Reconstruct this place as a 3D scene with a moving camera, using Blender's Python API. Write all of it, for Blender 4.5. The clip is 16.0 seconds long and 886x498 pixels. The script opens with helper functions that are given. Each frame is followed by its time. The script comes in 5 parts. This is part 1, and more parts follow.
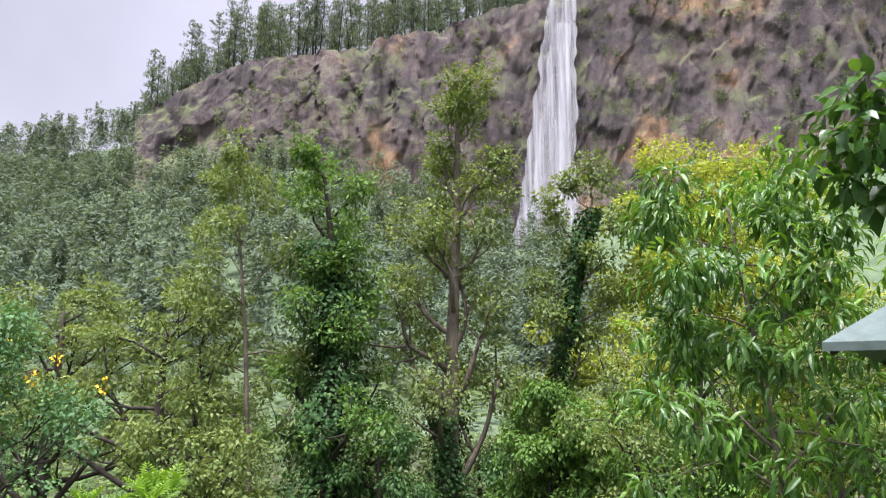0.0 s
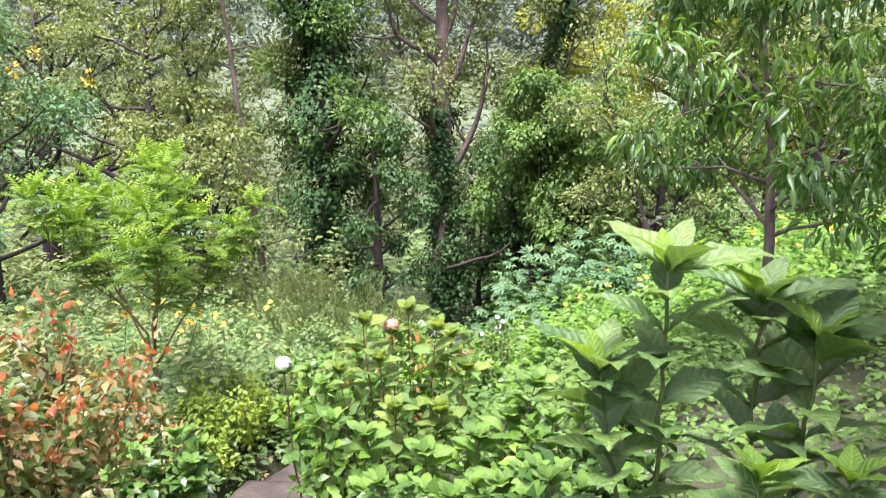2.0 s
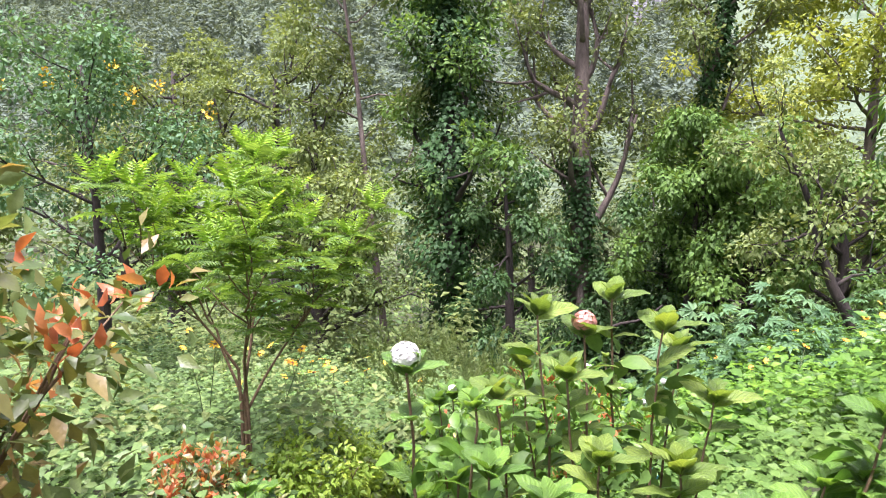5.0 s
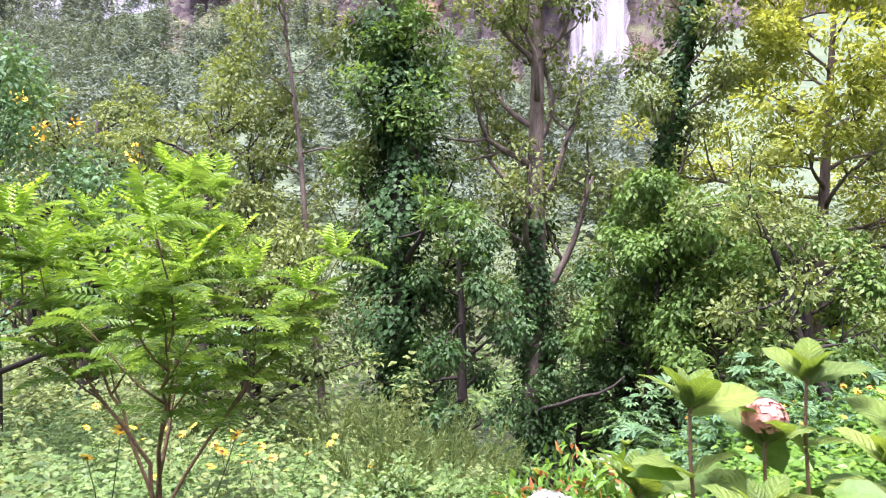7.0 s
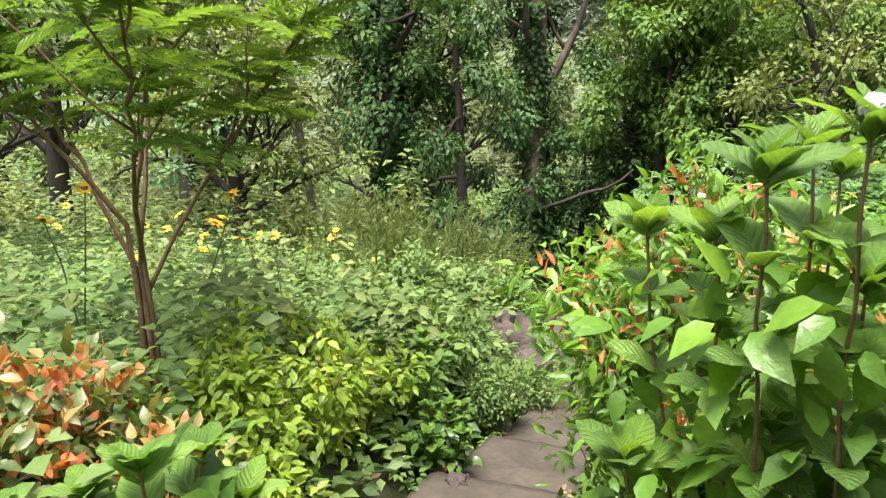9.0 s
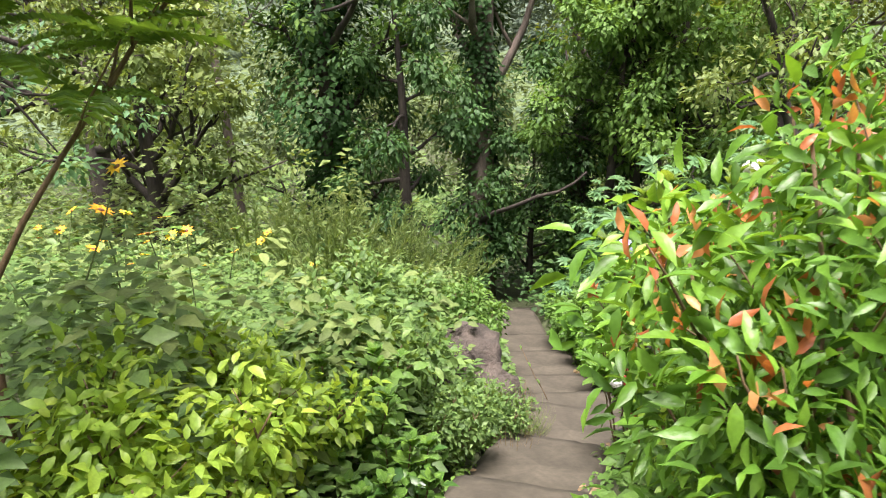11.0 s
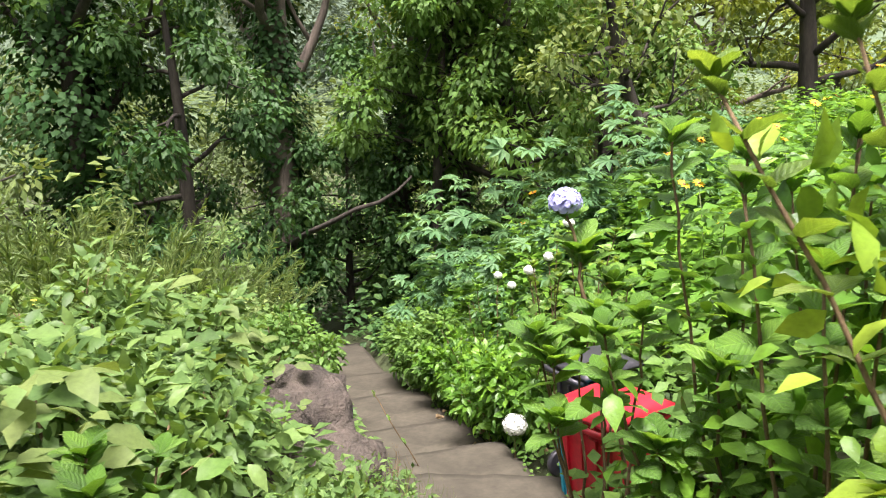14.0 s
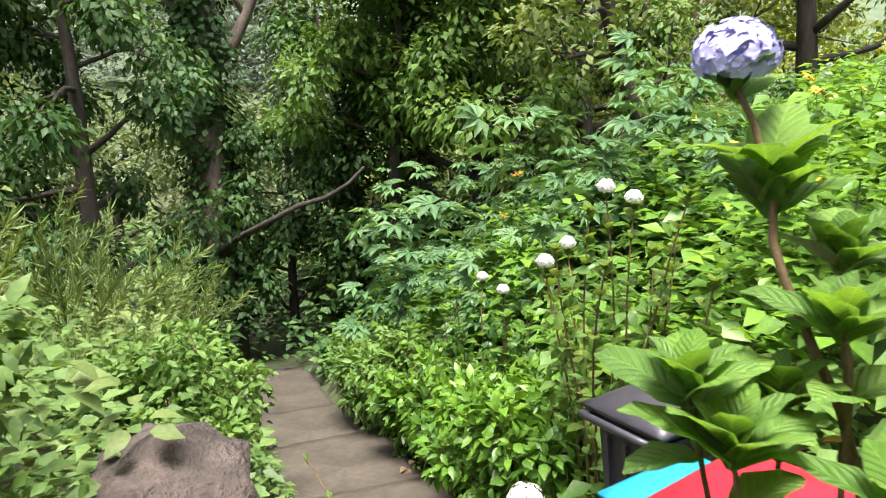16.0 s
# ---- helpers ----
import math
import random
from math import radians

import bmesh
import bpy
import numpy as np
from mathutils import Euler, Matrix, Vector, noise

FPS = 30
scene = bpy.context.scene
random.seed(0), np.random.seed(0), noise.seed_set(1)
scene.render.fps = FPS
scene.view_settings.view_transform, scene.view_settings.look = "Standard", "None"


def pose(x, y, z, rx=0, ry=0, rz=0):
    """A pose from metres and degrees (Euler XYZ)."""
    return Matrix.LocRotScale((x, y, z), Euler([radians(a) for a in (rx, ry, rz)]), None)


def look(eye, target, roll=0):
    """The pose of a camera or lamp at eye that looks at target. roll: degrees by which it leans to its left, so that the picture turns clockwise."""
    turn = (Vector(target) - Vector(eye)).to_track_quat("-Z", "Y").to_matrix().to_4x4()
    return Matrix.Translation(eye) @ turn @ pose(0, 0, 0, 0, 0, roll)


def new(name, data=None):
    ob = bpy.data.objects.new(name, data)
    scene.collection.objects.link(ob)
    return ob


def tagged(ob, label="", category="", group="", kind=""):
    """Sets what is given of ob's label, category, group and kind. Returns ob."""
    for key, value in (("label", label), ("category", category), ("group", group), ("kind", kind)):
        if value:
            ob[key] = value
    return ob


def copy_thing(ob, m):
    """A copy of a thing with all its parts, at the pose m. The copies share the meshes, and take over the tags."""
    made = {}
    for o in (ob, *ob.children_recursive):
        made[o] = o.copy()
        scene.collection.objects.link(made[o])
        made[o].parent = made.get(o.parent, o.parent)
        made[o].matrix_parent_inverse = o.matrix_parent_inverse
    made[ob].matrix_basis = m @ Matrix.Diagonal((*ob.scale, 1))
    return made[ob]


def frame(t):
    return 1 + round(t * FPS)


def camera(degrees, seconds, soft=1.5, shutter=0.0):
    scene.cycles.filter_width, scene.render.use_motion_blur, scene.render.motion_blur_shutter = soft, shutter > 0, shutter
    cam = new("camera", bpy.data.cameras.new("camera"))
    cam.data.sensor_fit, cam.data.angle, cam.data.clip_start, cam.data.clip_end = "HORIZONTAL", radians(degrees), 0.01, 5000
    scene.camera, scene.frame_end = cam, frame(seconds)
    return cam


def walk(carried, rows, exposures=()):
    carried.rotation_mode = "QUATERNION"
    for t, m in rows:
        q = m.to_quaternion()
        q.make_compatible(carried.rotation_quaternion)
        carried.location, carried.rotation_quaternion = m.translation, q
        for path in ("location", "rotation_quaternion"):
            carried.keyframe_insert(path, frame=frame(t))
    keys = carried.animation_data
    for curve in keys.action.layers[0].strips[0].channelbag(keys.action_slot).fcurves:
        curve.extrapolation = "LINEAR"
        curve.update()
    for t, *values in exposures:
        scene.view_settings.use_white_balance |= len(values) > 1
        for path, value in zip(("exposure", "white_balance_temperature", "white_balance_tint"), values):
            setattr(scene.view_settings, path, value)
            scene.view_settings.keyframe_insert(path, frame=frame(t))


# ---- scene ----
cam = camera(60.9, 16.0, 1.1, 0.2)
METRES, EYE, TILT, LEAN, TURN = 12.0, 1.9, 9.0, -1.0, 0.0
ROWS = [
    (0.0, 0.0, 0.0, 0.0, 0.0, 0.0, 0.0),
    (0.5, 0.0008, 0.0008, -0.0077, 0.62, -4.39, 0.13),
    (1.0, 0.0015, -0.0015, -0.0194, 0.05, -10.45, 0.29),
    (1.5, 0.0001, -0.0036, -0.0302, -0.92, -16.59, 0.43),
    (2.0, -0.0027, -0.0031, -0.0403, -1.0, -21.96, 1.36),
    (2.5, -0.0064, 0.0094, -0.0526, 0.83, -25.12, 3.38),
    (3.0, -0.0093, 0.0397, -0.075, 3.49, -25.56, 4.88),
    (3.5, -0.0158, 0.0678, -0.0825, 5.94, -21.57, 4.35),
    (4.0, -0.0212, 0.0937, -0.1081, 8.3, -18.12, 3.97),
    (6.5, -0.0774, 0.2209, -0.1827, 5.13, -12.22, 1.65),
    (7.0, -0.0875, 0.2515, -0.1884, 3.22, -10.2, 1.52),
    (7.5, -0.1011, 0.2807, -0.1925, 2.19, -8.89, 2.12),
    (8.0, -0.1141, 0.3045, -0.2064, 2.02, -12.2, 2.93),
    (8.5, -0.1249, 0.3173, -0.2454, 2.05, -19.02, 3.56),
    (9.0, -0.1295, 0.3341, -0.2657, 1.09, -23.53, 2.85),
    (11.5, -0.1511, 0.4461, -0.3357, -4.67, -21.78, 1.75),
    (12.0, -0.1566, 0.4763, -0.3605, -6.35, -20.32, 2.42),
    (12.5, -0.1563, 0.5173, -0.3711, -10.1, -19.92, 2.86),
    (13.0, -0.1519, 0.5493, -0.3943, -14.24, -19.37, 2.17),
    (13.5, -0.1453, 0.5876, -0.4065, -17.27, -19.79, 1.12),
    (14.0, -0.1367, 0.6203, -0.4235, -19.07, -19.77, 0.31),
    (14.5, -0.1288, 0.6595, -0.4421, -20.45, -20.05, 0.29),
    (15.0, -0.1202, 0.698, -0.4513, -21.75, -19.8, 0.23),
    (15.5, -0.1076, 0.7284, -0.4751, -22.58, -18.71, -0.47),
    (16.0, -0.0918, 0.771, -0.4947, -22.59, -18.67, -0.16),
]
walk(cam, [(t, pose(0, 0, EYE, TILT, LEAN, TURN) @ pose(METRES * x, METRES * y, METRES * z, 90 + pitch, roll, yaw)) for t, x, y, z, yaw, pitch, roll in ROWS],
     exposures=[(0.0, 1.5, 6050, 24), (1.5, 2.22, 5950, 46), (2.5, 1.97, 5950, 41), (3.5, 1.9, 5950, 40), (7.0, 2.18, 5850, 46), (8.0, 2.05, 5900, 46), (9.0, 1.9, 6500, 28), (16.0, 1.9, 6450, 25)])

# ---- world, sun, exposure ----
world = bpy.data.worlds.new("overcast_sky")
scene.world = world
world.use_nodes = True
wt = world.node_tree
wbg = wt.nodes["Background"]
wsky = wt.nodes.new("ShaderNodeTexSky")
wsky.sky_type = "NISHITA"
wsky.sun_disc = False
wsky.sun_elevation = radians(76)
wsky.sun_rotation = radians(200)
wsky.air_density = 1.0
wsky.dust_density = 6.0
whs = wt.nodes.new("ShaderNodeHueSaturation")
whs.inputs["Saturation"].default_value = 0.22
wco = wt.nodes.new("ShaderNodeTexCoord")
wno = wt.nodes.new("ShaderNodeTexNoise")
wno.inputs["Scale"].default_value = 2.2
wno.inputs["Detail"].default_value = 4
wra = wt.nodes.new("ShaderNodeMapRange")
wra.inputs["From Min"].default_value = 0.3
wra.inputs["From Max"].default_value = 0.7
wra.inputs["To Min"].default_value = 0.8
wra.inputs["To Max"].default_value = 1.15
wmu = wt.nodes.new("ShaderNodeVectorMath")
wmu.operation = "SCALE"
wt.links.new(wco.outputs["Generated"], wno.inputs["Vector"])
wt.links.new(wno.outputs["Fac"], wra.inputs["Value"])
wt.links.new(wsky.outputs["Color"], whs.inputs["Color"])
wt.links.new(whs.outputs["Color"], wmu.inputs[0])
wt.links.new(wra.outputs["Result"], wmu.inputs["Scale"])
wt.links.new(wmu.outputs["Vector"], wbg.inputs["Color"])
wbg.inputs["Strength"].default_value = 0.09
sun = new("sun", bpy.data.lights.new("sun", "SUN"))
sun.data.energy = 3.5
sun.data.angle = radians(25)
sun.data.color = (1.0, 0.96, 0.9)
sun.matrix_world = look((0, 0, 60), (0.34 * 15, 0.94 * 15, 0))

rng = np.random.default_rng(7)


# ---- materials ----
def nodes_of(name):
    m = bpy.data.materials.new(name)
    m.use_nodes = True
    return m, m.node_tree, m.node_tree.nodes["Principled BSDF"]


def ramp_node(nt, stops):
    r = nt.nodes.new("ShaderNodeValToRGB")
    els = r.color_ramp.elements
    while len(els) < len(stops):
        els.new(0.5)
    for e, (p, c) in zip(els, stops):
        e.position, e.color = p, (*c, 1)
    return r


def noise_node(nt, scale, detail=3, rough=0.55, stretch=None, coord="Object"):
    co = nt.nodes.new("ShaderNodeTexCoord")
    n = nt.nodes.new("ShaderNodeTexNoise")
    n.inputs["Scale"].default_value, n.inputs["Detail"].default_value, n.inputs["Roughness"].default_value = scale, detail, rough
    if stretch:
        mp = nt.nodes.new("ShaderNodeMapping")
        mp.inputs["Scale"].default_value = stretch
        nt.links.new(co.outputs[coord], mp.inputs["Vector"])
        nt.links.new(mp.outputs["Vector"], n.inputs["Vector"])
    else:
        nt.links.new(co.outputs[coord], n.inputs["Vector"])
    return n


def mix_node(nt, fac, a, b, blend="MIX"):
    m = nt.nodes.new("ShaderNodeMix")
    m.data_type, m.blend_type = "RGBA", blend
    for sock, v in ((m.inputs["Factor"], fac), (m.inputs["A"], a), (m.inputs["B"], b)):
        if isinstance(v, (int, float)):
            sock.default_value = v
        elif isinstance(v, tuple):
            sock.default_value = (*v, 1)
        else:
            nt.links.new(v, sock)
    return m.outputs["Result"]


def bump_node(nt, bs, height, strength, dist):
    b = nt.nodes.new("ShaderNodeBump")
    b.inputs["Strength"].default_value, b.inputs["Distance"].default_value = strength, dist
    nt.links.new(height, b.inputs["Height"])
    nt.links.new(b.outputs["Normal"], bs.inputs["Normal"])


def leaf_material(name, dark, mid, light, rough=0.42, translucent=0.35, single=False, patch=1.2, gloss=0.4, island=0.6):
    """Leaves: colour varies from leaf to leaf and in patches; light passes through."""
    m, nt, bs = nodes_of(name)
    if single:
        src = nt.nodes.new("ShaderNodeObjectInfo").outputs["Random"]
    else:
        src = nt.nodes.new("ShaderNodeNewGeometry").outputs["Random Per Island"]
    r = ramp_node(nt, [(0.0, dark), (0.5, mid), (1.0, light)])
    n = noise_node(nt, patch, 2)
    mr = nt.nodes.new("ShaderNodeMath")
    mr.operation = "MULTIPLY_ADD"
    mr.inputs[1].default_value = island
    ad = nt.nodes.new("ShaderNodeMath")
    ad.operation = "MULTIPLY_ADD"
    ad.inputs[1].default_value, ad.inputs[2].default_value = 1.3, -0.15 - island * 0.5
    nt.links.new(n.outputs["Fac"], ad.inputs[0])
    nt.links.new(src, mr.inputs[0])
    nt.links.new(ad.outputs[0], mr.inputs[2])
    nt.links.new(mr.outputs[0], r.inputs["Fac"])
    fine = noise_node(nt, 60, 3)
    fr = ramp_node(nt, [(0.3, (0.82, 0.82, 0.8)), (0.7, (1.1, 1.1, 1.05))])
    nt.links.new(fine.outputs["Fac"], fr.inputs["Fac"])
    col = mix_node(nt, 1.0, r.outputs["Color"], fr.outputs["Color"], "MULTIPLY")
    nt.links.new(col, bs.inputs["Base Color"])
    bs.inputs["Roughness"].default_value = rough
    bs.inputs["Specular IOR Level"].default_value = gloss
    relief = fine.outputs["Fac"]
    if single:
        co = nt.nodes.new("ShaderNodeTexCoord")
        sep = nt.nodes.new("ShaderNodeSeparateXYZ")
        nt.links.new(co.outputs["Object"], sep.inputs[0])
        ax = nt.nodes.new("ShaderNodeMath")
        ax.operation = "ABSOLUTE"
        nt.links.new(sep.outputs["X"], ax.inputs[0])
        sl = nt.nodes.new("ShaderNodeMath")
        sl.operation = "MULTIPLY_ADD"
        sl.inputs[1].default_value = -1.1
        nt.links.new(ax.outputs[0], sl.inputs[0])
        nt.links.new(sep.outputs["Y"], sl.inputs[2])
        wv = nt.nodes.new("ShaderNodeMath")
        wv.operation = "SINE"
        fq = nt.nodes.new("ShaderNodeMath")
        fq.operation = "MULTIPLY"
        fq.inputs[1].default_value = 48.0
        nt.links.new(sl.outputs[0], fq.inputs[0])
        nt.links.new(fq.outputs[0], wv.inputs[0])
        vr = ramp_node(nt, [(0.86, (0, 0, 0)), (1.0, (1, 1, 1))])
        nt.links.new(wv.outputs[0], vr.inputs["Fac"])
        rib = ramp_node(nt, [(0.006, (1, 1, 1)), (0.02, (0, 0, 0))])
        nt.links.new(ax.outputs[0], rib.inputs["Fac"])
        vein = mix_node(nt, 1.0, vr.outputs["Color"], rib.outputs["Color"], "LIGHTEN")
        paler = mix_node(nt, 1.0, col, (1.42, 1.34, 1.4), "MULTIPLY")
        col = mix_node(nt, vein, col, paler)
        nt.links.new(col, bs.inputs["Base Color"])
        wave = nt.nodes.new("ShaderNodeMath")
        wave.operation = "MULTIPLY_ADD"
        wave.inputs[1].default_value = -0.3
        nt.links.new(wv.outputs[0], wave.inputs[0])
        nt.links.new(fine.outputs["Fac"], wave.inputs[2])
        relief = wave.outputs[0]
    bump_node(nt, bs, relief, 0.6 if single else 0.25, 0.012)
    tr = nt.nodes.new("ShaderNodeBsdfTranslucent")
    tcol = mix_node(nt, 1.0, col, (1.25, 1.15, 0.5), "MULTIPLY")
    nt.links.new(tcol, tr.inputs["Color"])
    mx = nt.nodes.new("ShaderNodeMixShader")
    mx.inputs[0].default_value = translucent
    nt.links.new(bs.outputs[0], mx.inputs[1])
    nt.links.new(tr.outputs[0], mx.inputs[2])
    nt.links.new(mx.outputs[0], nt.nodes["Material Output"].inputs["Surface"])
    return m


def plain_material(name, a, b, scale=6, rough=0.8, bump=0.3, dist=0.02, stretch=None, spec=0.3):
    m, nt, bs = nodes_of(name)
    n = noise_node(nt, scale, 6, 0.6, stretch)
    n2 = noise_node(nt, scale * 7, 4, 0.6, stretch)
    r = ramp_node(nt, [(0.3, a), (0.7, b)])
    nt.links.new(n.outputs["Fac"], r.inputs["Fac"])
    fr = ramp_node(nt, [(0.25, (0.7, 0.7, 0.7)), (0.75, (1.15, 1.15, 1.15))])
    nt.links.new(n2.outputs["Fac"], fr.inputs["Fac"])
    col = mix_node(nt, 1.0, r.outputs["Color"], fr.outputs["Color"], "MULTIPLY")
    nt.links.new(col, bs.inputs["Base Color"])
    bs.inputs["Roughness"].default_value = rough
    bs.inputs["Specular IOR Level"].default_value = spec
    bump_node(nt, bs, n2.outputs["Fac"], bump, dist)
    return m


MAT = {
    "bark": plain_material("bark", (0.06, 0.05, 0.04), (0.2, 0.17, 0.13), 5, 0.9, 0.6, 0.03, (1, 1, 0.25)),
    "dark_bark": plain_material("dark_bark", (0.02, 0.018, 0.015), (0.07, 0.06, 0.045), 5, 0.9, 0.6, 0.03, (1, 1, 0.25)),
    "stem": plain_material("stem", (0.09, 0.06, 0.03), (0.2, 0.14, 0.07), 20, 0.75, 0.4, 0.005),
    "green_stem": plain_material("green_stem", (0.06, 0.1, 0.025), (0.12, 0.16, 0.05), 20, 0.6, 0.3, 0.005),
    "soil": plain_material("soil", (0.035, 0.036, 0.018), (0.055, 0.078, 0.028), 1.3, 0.95, 0.6, 0.05),
    "hill": plain_material("hill", (0.07, 0.11, 0.06), (0.12, 0.165, 0.095), 0.2, 1.0, 0.5, 0.3, None, 0.1),
    "path": plain_material("path", (0.033, 0.03, 0.02), (0.082, 0.074, 0.051), 2.2, 0.8, 0.35, 0.01),
    "rock": plain_material("rock", (0.035, 0.031, 0.024), (0.12, 0.1, 0.078), 5, 0.9, 1.0, 0.04),
    "brick": plain_material("brick", (0.2, 0.09, 0.05), (0.36, 0.19, 0.12), 9, 0.9, 0.6, 0.01),
    "ivy": leaf_material("ivy", (0.016, 0.045, 0.014), (0.03, 0.085, 0.022), (0.055, 0.13, 0.03), 0.6, 0.2, gloss=0.15, island=0.35),
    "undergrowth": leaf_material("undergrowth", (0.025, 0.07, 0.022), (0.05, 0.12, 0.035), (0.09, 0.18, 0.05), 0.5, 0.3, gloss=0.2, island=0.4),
    "olive": leaf_material("olive", (0.075, 0.126, 0.038), (0.145, 0.21, 0.064), (0.24, 0.31, 0.1), 0.5, 0.35, patch=0.6, gloss=0.15, island=0.35),
    "midgreen": leaf_material("midgreen", (0.05, 0.12, 0.026), (0.1, 0.2, 0.042), (0.165, 0.285, 0.06), 0.45, 0.35, gloss=0.15, island=0.35),
    "yellowgreen": leaf_material("yellowgreen", (0.15, 0.21, 0.035), (0.27, 0.34, 0.05), (0.4, 0.46, 0.08), 0.5, 0.4, patch=0.5, gloss=0.15, island=0.35),
    "bright": leaf_material("bright", (0.05, 0.13, 0.02), (0.1, 0.24, 0.025), (0.2, 0.38, 0.035), 0.4, 0.4),
    "glossy": leaf_material("glossy", (0.025, 0.075, 0.018), (0.045, 0.12, 0.022), (0.1, 0.2, 0.03), 0.28, 0.3),
    "lush": leaf_material("lush", (0.035, 0.1, 0.022), (0.065, 0.16, 0.03), (0.13, 0.26, 0.04), 0.3, 0.35),
    "lime": leaf_material("lime", (0.12, 0.24, 0.025), (0.23, 0.38, 0.04), (0.37, 0.5, 0.055), 0.45, 0.4),
    "cover": leaf_material("cover", (0.06, 0.125, 0.035), (0.115, 0.21, 0.058), (0.19, 0.3, 0.085), 0.45, 0.4, patch=0.8, gloss=0.25, island=0.7),
    "bluegreen": leaf_material("bluegreen", (0.045, 0.12, 0.05), (0.09, 0.195, 0.08), (0.15, 0.27, 0.11), 0.45, 0.3, gloss=0.15, island=0.35),
    "red": leaf_material("red", (0.26, 0.07, 0.03), (0.5, 0.17, 0.06), (0.6, 0.34, 0.12), 0.4, 0.4, island=0.8),
    "bronze": leaf_material("bronze", (0.06, 0.12, 0.03), (0.13, 0.185, 0.05), (0.33, 0.23, 0.08), 0.4, 0.38, island=0.9),
    "grass": leaf_material("grass", (0.1, 0.17, 0.04), (0.17, 0.26, 0.07), (0.28, 0.35, 0.12), 0.5, 0.4),
    "drygrass": leaf_material("drygrass", (0.14, 0.1, 0.05), (0.24, 0.17, 0.09), (0.34, 0.26, 0.14), 0.7, 0.3),
    # needle colour lifted towards pale grey-green: distance haze painted into the base colour
    "hazed_pine": leaf_material("hazed_pine", (0.115, 0.162, 0.12), (0.135, 0.186, 0.14), (0.155, 0.208, 0.157), 1.0, 0.3, patch=0.03, gloss=0.0, island=0.25),
    "far": leaf_material("far", (0.08, 0.12, 0.05), (0.11, 0.16, 0.065), (0.15, 0.21, 0.08), 0.6, 0.3, patch=0.15, gloss=0.15, island=0.35),
    "hyd": leaf_material("hyd", (0.06, 0.15, 0.026), (0.115, 0.26, 0.037), (0.21, 0.39, 0.055), 0.34, 0.42, single=True, gloss=0.55),
    "hydolive": leaf_material("hydolive", (0.075, 0.15, 0.028), (0.14, 0.245, 0.04), (0.24, 0.35, 0.055), 0.36, 0.42, single=True, gloss=0.5),
    "big": leaf_material("big", (0.05, 0.12, 0.036), (0.09, 0.185, 0.048), (0.17, 0.3, 0.055), 0.3, 0.35, single=True, gloss=0.6),
    "bigtip": leaf_material("bigtip", (0.08, 0.19, 0.025), (0.13, 0.27, 0.03), (0.2, 0.36, 0.04), 0.35, 0.45, single=True),
    "fresh": leaf_material("fresh", (0.15, 0.33, 0.035), (0.25, 0.46, 0.045), (0.36, 0.57, 0.06), 0.4, 0.5),
    "feather": leaf_material("feather", (0.06, 0.14, 0.025), (0.11, 0.22, 0.04), (0.18, 0.31, 0.05), 0.4, 0.55, gloss=0.3),
    "white": plain_material("white_petals", (0.62, 0.66, 0.55), (0.82, 0.84, 0.76), 30, 0.6, 0.3, 0.005),
    "blue": plain_material("blue_petals", (0.34, 0.36, 0.72), (0.6, 0.6, 0.88), 25, 0.6, 0.3, 0.005),
    "pink": plain_material("pink_petals", (0.5, 0.2, 0.15), (0.62, 0.34, 0.24), 25, 0.6, 0.3, 0.005),
    "orange": plain_material("orange_petals", (0.85, 0.3, 0.01), (0.95, 0.5, 0.02), 25, 0.6, 0.2, 0.005),
    "yellow": plain_material("yellow_petals", (0.9, 0.52, 0.02), (0.95, 0.68, 0.04), 25, 0.6, 0.2, 0.005),
    "red_plastic": plain_material("red_plastic", (0.4, 0.01, 0.02), (0.55, 0.018, 0.035), 4, 0.4, 0.15, 0.003, None, 0.5),
    "teal_plastic": plain_material("teal_plastic", (0.005, 0.2, 0.28), (0.01, 0.3, 0.4), 4, 0.4, 0.15, 0.003, None, 0.5),
    "black_plastic": plain_material("black_plastic", (0.018, 0.018, 0.022), (0.04, 0.04, 0.045), 4, 0.45, 0.2, 0.003, None, 0.5),
    "roof": plain_material("roof_sheet", (0.05, 0.085, 0.075), (0.11, 0.15, 0.135), 3, 0.6, 0.2, 0.01),
}


